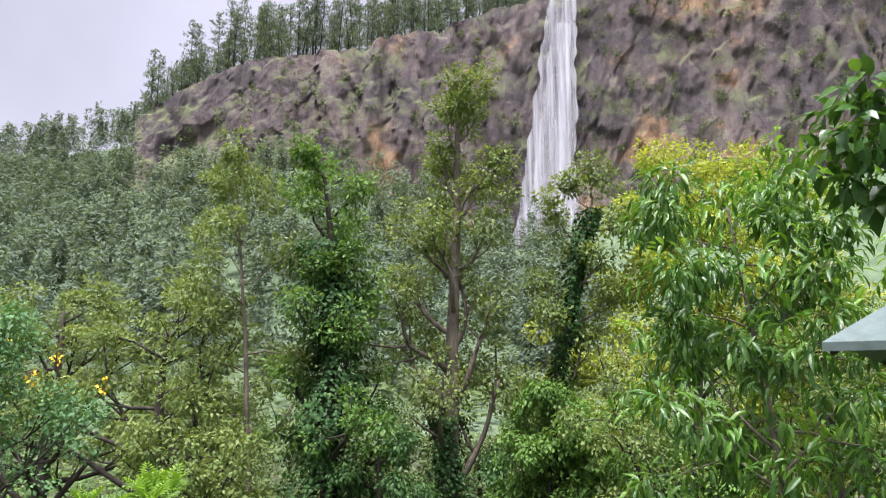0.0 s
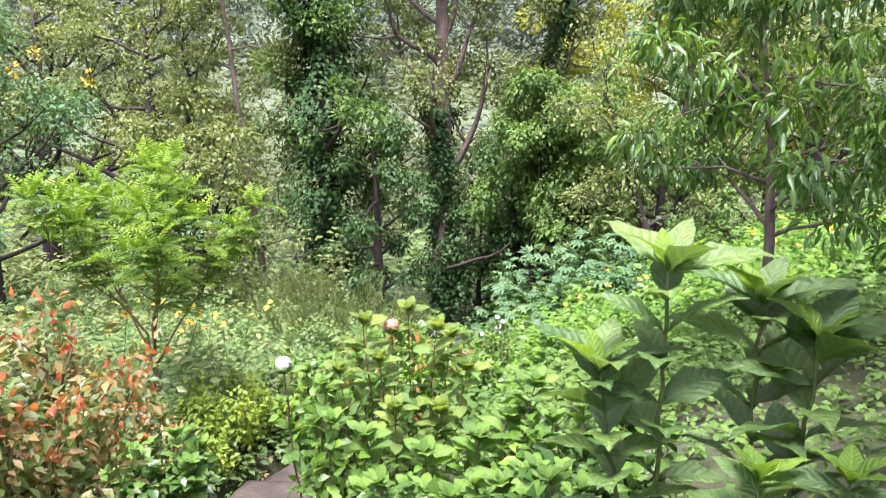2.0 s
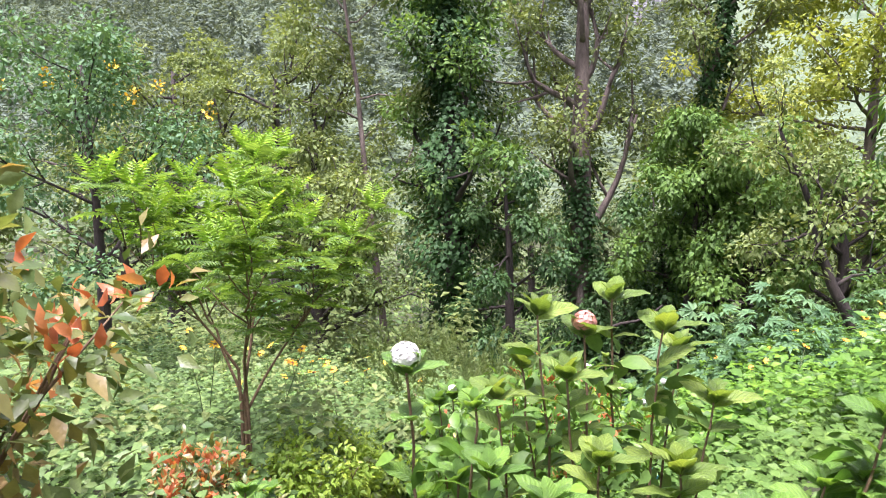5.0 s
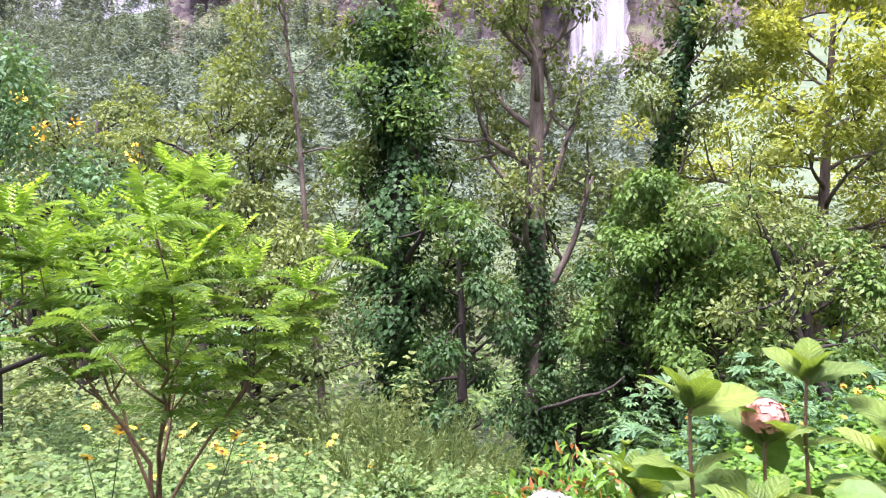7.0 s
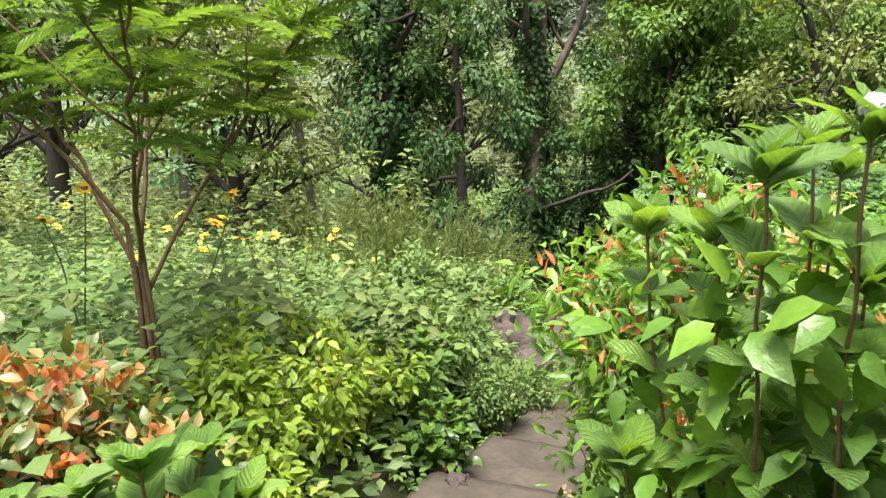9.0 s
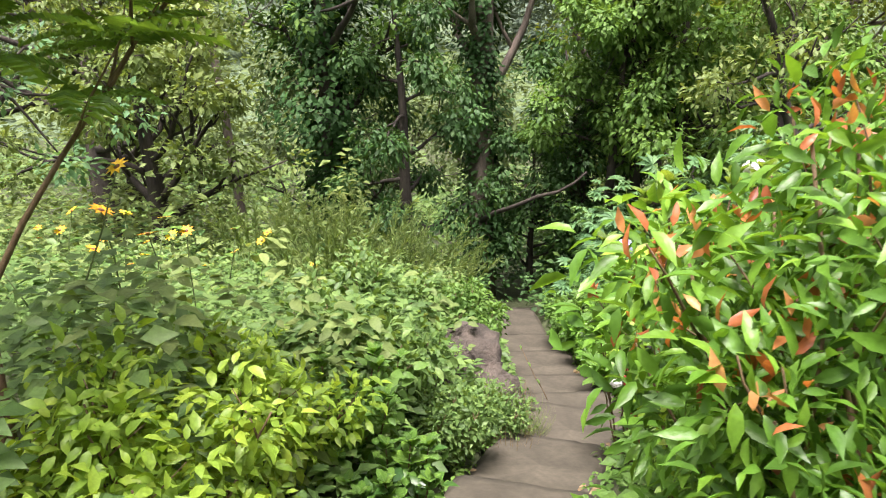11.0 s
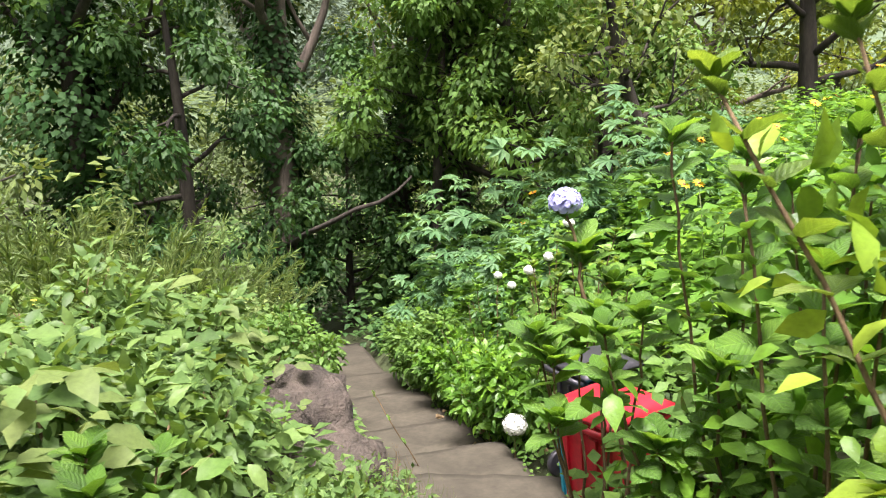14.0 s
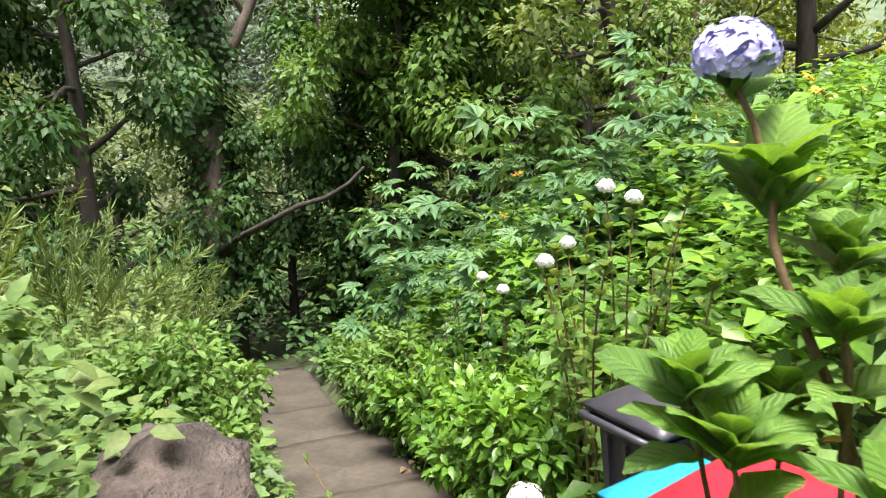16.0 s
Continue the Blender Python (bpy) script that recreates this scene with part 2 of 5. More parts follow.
# ---- mesh building ----
def leaf_shape(kind):
    """Template leaf along +Y, length 1, upper side +Z: vertices and triangles."""
    if kind == "small":
        v = [(0, 0, 0), (-0.5, 0.42, 0.1), (0, 1, -0.08), (0.5, 0.42, 0.1), (0, 0.45, 0)]
        f = [(0, 4, 1), (0, 3, 4), (4, 2, 1), (4, 3, 2)]
    elif kind == "tiny":
        v = [(0, 0, 0), (-0.5, 0.45, 0.08), (0, 1, -0.05), (0.5, 0.45, 0.08)]
        f = [(0, 2, 1), (0, 3, 2)]
    elif kind == "mid":
        v = [(0, 0, 0), (-0.38, 0.22, 0.09), (0, 0.25, 0.03), (0.38, 0.22, 0.09), (-0.46, 0.55, 0.06), (0, 0.58, -0.02), (0.46, 0.55, 0.06), (0, 1, -0.18)]
        f = [(0, 2, 1), (0, 3, 2), (1, 2, 5), (1, 5, 4), (2, 3, 6), (2, 6, 5), (4, 5, 7), (5, 6, 7)]
    elif kind == "pinnate":
        v, f = [], []
        for i in range(9):
            y = 0.12 + 0.1 * i
            z = 0.3 * y - 0.45 * y * y
            ln = 0.5 * math.sin(0.5 + 2.3 * i / 8)
            for s in (-1, 1):
                n = len(v)
                v += [(0, y, z), (s * ln * 0.55, y + 0.03, z + 0.05), (s * ln, y + 0.12, z - 0.04), (s * ln * 0.5, y + 0.11, z + 0.03)]
                f += [(n, n + 1, n + 2), (n, n + 2, n + 3)] if s > 0 else [(n, n + 2, n + 1), (n, n + 3, n + 2)]
        n = len(v)
        v += [(-0.012, 0, 0), (0.012, 0, 0), (0, 1.0, -0.15)]
        f += [(n, n + 1, n + 2)]
    elif kind == "palmate":
        v, f = [], []
        for k in range(7):
            a = (k - 3) * 0.62
            cx, sy = math.sin(a), math.cos(a)
            ln = 0.62 * (1 - 0.05 * abs(k - 3))
            n = len(v)
            v += [(0, 0.35, 0), (cx * ln * 0.5 - sy * 0.11, 0.35 + sy * ln * 0.5 + cx * 0.11, 0.06), (cx * ln, 0.35 + sy * ln, -0.1), (cx * ln * 0.5 + sy * 0.11, 0.35 + sy * ln * 0.5 - cx * 0.11, 0.06)]
            f += [(n, n + 2, n + 1), (n, n + 3, n + 2)]
    elif kind == "blade":
        v = [(-0.5, 0, 0), (0.5, 0, 0), (-0.4, 0.4, 0.12), (0.4, 0.4, 0.12), (-0.25, 0.75, 0.1), (0.25, 0.75, 0.1), (0, 1, -0.1)]
        f = [(0, 1, 3), (0, 3, 2), (2, 3, 5), (2, 5, 4), (4, 5, 6)]
    else:
        v, f = [], []
        prof = {"oval": ((0.0, 0.1), (0.1, 0.58), (0.28, 0.95), (0.5, 1.0), (0.72, 0.9), (0.9, 0.54), (1.0, 0.05)),
                "lance": ((0.0, 0.05), (0.14, 0.42), (0.32, 0.9), (0.5, 1.0), (0.7, 0.76), (0.88, 0.34), (1.0, 0.0))}[kind]
        cols = (-0.5, -0.27, 0, 0.27, 0.5)
        for i, (y, w) in enumerate(prof):
            z = 0.26 * y - 0.38 * y * y
            for s in cols:
                edge = (0.04 if i % 2 else -0.03) * (abs(s) > 0.4)
                v.append((s * w * (1 + edge), y + (0.02 if abs(s) < 0.1 else -0.02) * (0 < i < 6), z + abs(s) * w * 0.2 - (abs(s) > 0.4) * w * 0.05 + edge * 0.6))
        for i in range(len(prof) - 1):
            for j in range(4):
                a = i * 5 + j
                f += [(a, a + 1, a + 6), (a, a + 6, a + 5)]
    return np.array(v, float), np.array(f, int)


SHAPES = {k: leaf_shape(k) for k in ("tiny", "small", "mid", "pinnate", "palmate", "blade", "oval", "lance")}


def unit(a):
    return a / np.maximum(np.linalg.norm(a, axis=-1, keepdims=True), 1e-9)


class Build:
    """Collects leaves and tubes, and makes one mesh of them."""

    def __init__(self):
        self.v, self.f, self.n = [], [], 0

    def add(self, v, f):
        self.v.append(np.asarray(v, float))
        self.f.append(np.asarray(f, int) + self.n)
        self.n += len(v)

    def leaves(self, pos, way, up, size, width=0.5, kind="small"):
        sv, sf = SHAPES[kind]
        pos = np.asarray(pos, float)
        n = len(pos)
        if n == 0:
            return
        y = unit(np.broadcast_to(np.asarray(way, float), (n, 3)))
        x = unit(np.cross(y, np.broadcast_to(np.asarray(up, float), (n, 3)) + 1e-4))
        z = np.cross(x, y)
        size = np.broadcast_to(np.asarray(size, float), (n,))[:, None, None]
        p = pos[:, None] + size * (width * sv[None, :, :1] * x[:, None] + sv[None, :, 1:2] * y[:, None] + sv[None, :, 2:] * z[:, None])
        f = sf[None] + (np.arange(n) * len(sv))[:, None, None]
        self.add(p.reshape(-1, 3), f.reshape(-1, 3))

    def tube(self, pts, radii, sides=6):
        pts = np.asarray(pts, float)
        radii = np.broadcast_to(np.asarray(radii, float), (len(pts),))
        d = unit(np.gradient(pts, axis=0))
        ref = np.array([0.31, 0.2, 0.93]) if abs(d[0][2]) < 0.8 else np.array([1.0, 0.1, 0.0])
        x = unit(np.cross(d, ref))
        y = np.cross(d, x)
        a = np.linspace(0, 2 * np.pi, sides, endpoint=False)
        ring = pts[:, None] + radii[:, None, None] * (np.cos(a)[None, :, None] * x[:, None] + np.sin(a)[None, :, None] * y[:, None])
        m = len(pts)
        i, j = np.meshgrid(np.arange(m - 1), np.arange(sides), indexing="ij")
        p, q = (i * sides + j).ravel(), (i * sides + (j + 1) % sides).ravel()
        f = np.concatenate([np.stack([p, q, q + sides], 1), np.stack([p, q + sides, p + sides], 1)])
        cap = np.array([(0, k + 1, k) for k in range(1, sides - 1)] + [((m - 1) * sides, (m - 1) * sides + k, (m - 1) * sides + k + 1) for k in range(1, sides - 1)])
        self.add(ring.reshape(-1, 3), np.concatenate([f, cap]))

    def mesh(self, name, material):
        v, f = np.concatenate(self.v), np.concatenate(self.f)
        me = bpy.data.meshes.new(name)
        me.vertices.add(len(v))
        me.vertices.foreach_set("co", v.ravel())
        me.loops.add(f.size)
        me.loops.foreach_set("vertex_index", f.ravel().astype(np.int32))
        me.polygons.add(len(f))
        me.polygons.foreach_set("loop_start", np.arange(0, f.size, 3, dtype=np.int32))
        me.update(calc_edges=True)
        me.materials.append(MAT[material])
        return me


def part(name, made, material, parent=None, label=""):
    """One mesh object from a Build or a bmesh, under a thing or a part."""
    if isinstance(made, Build):
        me = made.mesh(name, material)
    elif isinstance(made, bpy.types.Mesh):
        me = made
    else:
        me = bpy.data.meshes.new(name)
        made.to_mesh(me)
        made.free()
        me.materials.append(MAT[material])
    ob = new(name, me)
    if parent:
        ob.parent = parent
    return tagged(ob, label)


def thing(name, where, label, category, group="", kind=""):
    ob = new(name)
    ob.empty_display_size = 0.1
    ob.location = where
    return tagged(ob, label, category, group, kind)


# ---- lie of the land ----
PATH_Y = (-6.0, 0.2, 1.3, 3.0, 4.5, 5.9, 8.2, 10.1, 11.2, 13.2, 14.3, 16.5, 18.1, 22.0, 34.0, 70.0, 110.0)
PATH_Z = (0.6, 0.0, -0.5, -1.17, -1.92, -2.5, -3.25, -3.85, -4.15, -4.75, -5.02, -5.4, -5.8, -6.4, -8.0, -9.0, -4.0)
LINE_Y = (-6.0, 0.2, 1.3, 3.0, 4.5, 5.9, 7.4, 8.2, 9.4, 10.6, 11.4, 12.5, 13.6, 15.0, 16.5, 18.3, 21.0, 40.0)
LINE_X = (0.0, -0.05, -0.3, -0.9, -1.45, -1.72, -1.8, -1.6, -1.17, -0.75, -0.42, 0.08, 0.15, 0.26, 0.3, 0.42, 0.52, 0.6)
CLIFF_Y = 262.0


def foot(x):
    """Height of the cliff's foot."""
    return np.interp(x, (-600, -300, -160, -122, -116, -106, -79, -47, -30, -20, 26, 50, 83, 113, 250, 600), (110, 75, 58, 60, 68, 61, 68, 71, 64, 61, 44, 56, 70, 76, 92, 120))


def brow(x):
    """Height of the cliff's upper edge."""
    return np.interp(x, (-600, -300, -179, -157, -130, -120, -117, -98, -80, -54, -33, -22, -7, 16, 29, 80, 250, 600),
                     (110, 84, 79, 83, 87, 89, 94, 106.6, 116, 121, 122.4, 130.5, 129.6, 139, 142, 166, 200, 240))


def land(x, y):
    """Height of the ground."""
    x, y = np.asarray(x, float), np.asarray(y, float)
    z = np.interp(y, PATH_Y, PATH_Z)
    off = x - np.interp(y, LINE_Y, LINE_X)
    near = np.clip((30 - y) / 10, 0, 1)
    left = np.clip((-off - 0.5) / 1.5, 0, 1) * 0.55 + np.clip(-off - 2, 0, 8) * 0.09
    right = np.clip((off - 0.6) / 1.4, 0, 1) * 0.35 + np.clip(off - 2.0, 0, 9) * 0.3
    z = z + near * (left + right)
    s = np.clip((y - 110) / (CLIFF_Y - 110), 0, 1)
    z = z + (foot(x) + 4) * s ** 1.35
    z = z + (brow(x) - foot(x)) * np.clip((y - CLIFF_Y - 20) / 10, 0, 1) + np.clip(y - 292, 0, 200) * 0.22
    z = z + np.clip((y - 20) / 30, 0, 1) * (np.sin(x * 0.11 + 1) * np.cos(y * 0.07) * 1.2)
    side = np.clip((np.abs(x) - 30) / 100, 0, 1) * np.clip((60 - y) / 60, 0, 1)
    z = z + side * 8
    z = z - 0.34 * np.exp(-((x - 0.68) ** 2 + (y - 12.05) ** 2) / 0.5)
    return z + (np.sin(x * 2.1 + y) * 0.05 + np.sin(y * 1.7 - x * 1.3) * 0.05) * np.clip(np.abs(off) - 0.6, 0, 1)


def stretch_grid(lo, hi, c0, c1, fine, coarse):
    a = list(np.arange(c0, c1, fine))
    s, p = fine, c1
    while p < hi:
        a.append(p)
        s = min(s * 1.2, coarse)
        p += s
    a.append(hi)
    s, p = fine, c0
    while p > lo:
        s = min(s * 1.2, coarse)
        p -= s
        a.insert(0, max(p, lo))
    return np.array(a)


gx, gy = stretch_grid(-1400, 1400, -7, 7, 0.25, 16), np.concatenate([stretch_grid(-500, 255, -4, 26, 0.25, 12), np.arange(258, 304, 3.0), np.arange(310, 1500, 45.0)])
GX, GY = np.meshgrid(gx, gy, indexing="ij")
GZ = land(GX, GY)
off_path = np.abs(GX - np.interp(GY, LINE_Y, LINE_X))
GZ = GZ - np.where((off_path < 0.75) & (GY < 21.2) & (GY > -5), 0.22, 0)
b = Build()
ii, jj = np.meshgrid(np.arange(len(gx) - 1), np.arange(len(gy) - 1), indexing="ij")
k = (ii * len(gy) + jj).ravel()
b.add(np.stack([GX, GY, GZ], -1).reshape(-1, 3), np.concatenate([np.stack([k, k + len(gy), k + len(gy) + 1], 1), np.stack([k, k + len(gy) + 1, k + 1], 1)]))
ground_ob = part("ground", b, "soil")
ground_ob.data.materials.append(MAT["hill"])
cy = gy[jj.ravel()]
ground_ob.data.polygons.foreach_set("material_index", np.tile((cy > 75).astype(np.int32), 2))
ground = tagged(ground_ob, "dark soil and leaf litter of the hillside", "ground", kind="structure")


# ---- stepped path ----
def slab(width, depth, thick, seed):
    """A worn step with uneven edges and rounded nose, on its top centre."""
    r = random.Random(seed)
    bm = bmesh.new()
    bmesh.ops.create_grid(bm, x_segments=12, y_segments=12, size=0.5)
    for v in bm.verts:
        e = 0.02 if abs(v.co.x) > 0.49 else 0
        v.co.x *= width * (1 + r.uniform(-0.02, 0.03))
        v.co.y = v.co.y * depth + r.uniform(-0.012, 0.012)
        v.co.z = r.uniform(-0.006, 0.006) - e
    ex = bmesh.ops.extrude_face_region(bm, geom=bm.faces[:])
    for v in ex["geom"]:
        if isinstance(v, bmesh.types.BMVert):
            v.co.z -= thick
    bmesh.ops.recalc_face_normals(bm, faces=bm.faces[:])
    bmesh.ops.bevel(bm, geom=[e for e in bm.edges if e.calc_face_angle(0) > 0.9], offset=0.018, segments=2, affect="EDGES")
    for f in bm.faces:
        f.smooth = True
    return bm


path = thing("garden_path", (0, 0, 0), "worn grey-brown concrete path going down in steps", "path", kind="structure")
STEP_Y = [-4.0, -1.5, 0.9]
while STEP_Y[-1] < 11.0:
    STEP_Y.append(STEP_Y[-1] + (0.82 if STEP_Y[-1] < 6 else 1.15))
STEP_Y[-1] = 11.4
STEP_Y += [12.5, 13.6, 14.8, 16.35, 18.0, 21.0]
for i, (y0, y1) in enumerate(zip(STEP_Y[:-1], STEP_Y[1:])):
    ym = (y0 + y1) / 2
    xm = float(np.interp(ym, LINE_Y, LINE_X))
    turn = math.atan2(float(np.interp(y1, LINE_Y, LINE_X) - np.interp(y0, LINE_Y, LINE_X)), y1 - y0)
    zt = float(np.interp(ym, PATH_Y, PATH_Z))
    s = part("step", slab(0.95 if y0 < 11 else 1.08, (y1 - y0) / math.cos(turn) + 0.06, 0.34, i), "path", path)
    s.matrix_basis = pose(xm, ym, zt, -11 if y0 < 11 else -5, 0, -math.degrees(turn))


# ---- trees ----
def bent(start, way, length, n, rise, wobble, r):
    """Points of a limb that bends up or down as it goes."""
    pts, p, d = [np.array(start, float)], np.array(start, float), unit(np.array(way, float))
    for i in range(n):
        d = unit(d + np.array([r.normal(0, wobble), r.normal(0, wobble), r.normal(0, wobble) + rise]))
        p = p + d * length / n
        pts.append(p.copy())
    return np.array(pts)


def clumps(b, centres, radius, count, size, r, droop=0.3, flat=0.7, width=0.5, kind="small", out=1.0):
    """Leaves scattered in uneven balls round the centres."""
    c = np.repeat(np.asarray(centres, float), count, axis=0)
    d = unit(r.normal(size=c.shape))
    rad = np.repeat(radius * r.uniform(0.6, 1.3, len(centres)), count)[:, None] * r.uniform(0.15, 1, (len(c), 1)) ** 0.5
    pos = c + d * rad * np.array([1, 1, flat])
    way = d * out + r.normal(size=c.shape) * 0.5 + np.array([0, 0, -droop])
    up = np.array([0, 0, 0.8]) + r.normal(size=c.shape) * 0.3 + d * 0.9
    b.leaves(pos, way, up, size * r.uniform(0.6, 1.25, len(c)), width, kind)


def tree(name, label, base, height, trunk_r, leaf, bark="bark", limbs=9, limb_len=2.0, start=0.35, rise=0.1, angle=0.6,
         clump=0.6, count=60, size=0.14, droop=0.3, lean=(0, 0), wobble=0.03, sub=3, flat=0.7, kind="tiny", width=0.55, seed=1, ivy=None,
         group="", along=2, curve=0.14):
    r = np.random.default_rng(seed)
    root = thing(name, base, label, "tree", group)
    tb = Build()
    tp = bent((0, 0, -0.25), (lean[0], lean[1], 1), height, 10, 0.02, wobble, r)
    tb.tube(tp, np.linspace(trunk_r * 1.25, trunk_r * 0.22, 11), 9)
    part("trunk", tb, bark, root)
    crown, tips = Build(), []
    for i in range(limbs):
        f = start + (1 - start) * (i + r.uniform(0, 0.8)) / limbs
        f = min(f, 0.99)
        q = f * 10
        p0 = tp[int(q)] * (1 - q % 1) + tp[min(int(q) + 1, 10)] * (q % 1)
        az = i * 2.4 + r.uniform(-0.5, 0.5)
        L = limb_len * (1.1 - 0.6 * (f - start) / (1 - start)) * r.uniform(0.75, 1.2)
        lp = bent(p0, (math.cos(az), math.sin(az), angle * r.uniform(0.5, 1.4)), L, 6, rise, curve, r)
        lb = Build()
        r0 = trunk_r * (1.05 - 0.8 * f) * 0.55
        lb.tube(lp, np.linspace(r0, r0 * 0.25, 7), 6)
        for s in range(sub):
            k = r.integers(2, 6)
            sp = bent(lp[k], unit(lp[k] - lp[k - 1]) + r.normal(size=3) * 0.6, L * r.uniform(0.3, 0.55), 4, rise, 0.18, r)
            lb.tube(sp, np.linspace(r0 * 0.45, r0 * 0.15, 5), 5)
            tips.append(sp[-1])
        part("limb", lb, bark, root)
        tips += list(lp[-along:])
    tips.append(tp[-1])
    clumps(crown, np.array(tips), clump * 0.88, int(count * 1.3), size * 1.08, r, droop, flat, width, kind)
    part("crown", crown, leaf, root)
    if ivy:
        top, rad, n = ivy
        v = Build()
        zz = r.uniform(0.05, top, n)
        a = r.uniform(0, 2 * np.pi, n)
        q = zz * 10
        qi = np.clip(q.astype(int), 0, 9)
        ctr = tp[qi] * (1 - (q % 1))[:, None] + tp[qi + 1] * (q % 1)[:, None]
        bulge = rad * (0.55 + 0.45 * np.sin(zz * 23 + np.sin(a * 2) * 1.3) * np.cos(a + zz * 9)) * r.uniform(0.4, 1.15, n)
        d = np.stack([np.cos(a), np.sin(a), np.zeros(n)], 1)
        v.leaves(ctr + d * bulge[:, None], d * 0.7 + r.normal(size=(n, 3)) * 0.4 + [0, 0, -0.7], d + [0, 0, 0.5], size * r.uniform(0.7, 1.2, n), 0.75, "tiny")
        part("ivy", v, "ivy", root, "dark green ivy climbing up the trunk")
    return root


def on(x, y, dz=0.0):
    return (x, y, float(land(x, y)) + dz)



# ---- cliff and waterfall ----
def cliff_material():
    m, nt, bs = nodes_of("cliff_rock")
    big = noise_node(nt, 0.035, 6, 0.6, (1, 1, 1.3))
    streak = noise_node(nt, 0.12, 5, 0.6, (1, 1, 0.14))
    grain = noise_node(nt, 0.55, 9, 0.78)
    r = ramp_node(nt, [(0.3, (0.08, 0.07, 0.074)), (0.46, (0.12, 0.102, 0.104)), (0.57, (0.17, 0.138, 0.124)), (0.64, (0.36, 0.23, 0.13))])
    nt.links.new(big.outputs["Fac"], r.inputs["Fac"])
    sr = ramp_node(nt, [(0.35, (0.55, 0.54, 0.56)), (0.6, (1.1, 1.08, 1.05))])
    nt.links.new(streak.outputs["Fac"], sr.inputs["Fac"])
    gr = ramp_node(nt, [(0.3, (0.62, 0.62, 0.62)), (0.7, (1.25, 1.22, 1.18))])
    nt.links.new(grain.outputs["Fac"], gr.inputs["Fac"])
    c = mix_node(nt, 1.0, r.outputs["Color"], sr.outputs["Color"], "MULTIPLY")
    c = mix_node(nt, 1.0, c, gr.outputs["Color"], "MULTIPLY")
    co = nt.nodes.new("ShaderNodeTexCoord")
    mp = nt.nodes.new("ShaderNodeMapping")
    mp.inputs["Scale"].default_value = (1, 0.3, 0.42)
    warp = noise_node(nt, 0.2, 4, 0.6)
    bent_co = mix_node(nt, 0.82, warp.outputs["Color"], co.outputs["Object"])
    nt.links.new(bent_co, mp.inputs["Vector"])
    vo = nt.nodes.new("ShaderNodeTexVoronoi")
    vo.feature = "DISTANCE_TO_EDGE"
    vo.inputs["Scale"].default_value = 0.22
    nt.links.new(mp.outputs["Vector"], vo.inputs["Vector"])
    vr = ramp_node(nt, [(0.0, (0.5, 0.48, 0.5)), (0.07, (1, 1, 1))])
    nt.links.new(vo.outputs["Distance"], vr.inputs["Fac"])
    c = mix_node(nt, 0.35, c, mix_node(nt, 1.0, c, vr.outputs["Color"], "MULTIPLY"))
    geo = nt.nodes.new("ShaderNodeNewGeometry")
    sep = nt.nodes.new("ShaderNodeSeparateXYZ")
    nt.links.new(geo.outputs["Normal"], sep.inputs[0])
    moss = noise_node(nt, 0.09, 6, 0.7)
    ad = nt.nodes.new("ShaderNodeMath")
    ad.operation = "MULTIPLY_ADD"
    ad.inputs[1].default_value = 0.5
    nt.links.new(sep.outputs["Z"], ad.inputs[0])
    nt.links.new(moss.outputs["Fac"], ad.inputs[2])
    mr = ramp_node(nt, [(0.58, (0, 0, 0)), (0.8, (1, 1, 1))])
    nt.links.new(ad.outputs[0], mr.inputs["Fac"])
    c = mix_node(nt, mr.outputs["Color"], c, (0.11, 0.13, 0.055))
    nt.links.new(c, bs.inputs["Base Color"])
    bs.inputs["Roughness"].default_value = 0.9
    bump_node(nt, bs, mix_node(nt, 0.16, grain.outputs["Fac"], vr.outputs["Color"]), 0.8, 1.4)
    return m


def water_material():
    m, nt, bs = nodes_of("falling_water")
    n = noise_node(nt, 0.5, 6, 0.65, (1, 1, 0.07))
    r = ramp_node(nt, [(0.3, (0.4, 0.41, 0.44)), (0.65, (0.55, 0.56, 0.59))])
    nt.links.new(n.outputs["Fac"], r.inputs["Fac"])
    nt.links.new(r.outputs["Color"], bs.inputs["Base Color"])
    ar = ramp_node(nt, [(0.3, (0.08, 0.08, 0.08)), (0.72, (0.8, 0.8, 0.8))])
    n2 = noise_node(nt, 0.5, 6, 0.65, (1, 0.3, 0.03))
    nt.links.new(n2.outputs["Fac"], ar.inputs["Fac"])
    nt.links.new(ar.outputs["Color"], bs.inputs["Alpha"])
    bs.inputs["Roughness"].default_value = 0.7
    return m


MAT["cliff"] = cliff_material()
MAT["water"] = water_material()


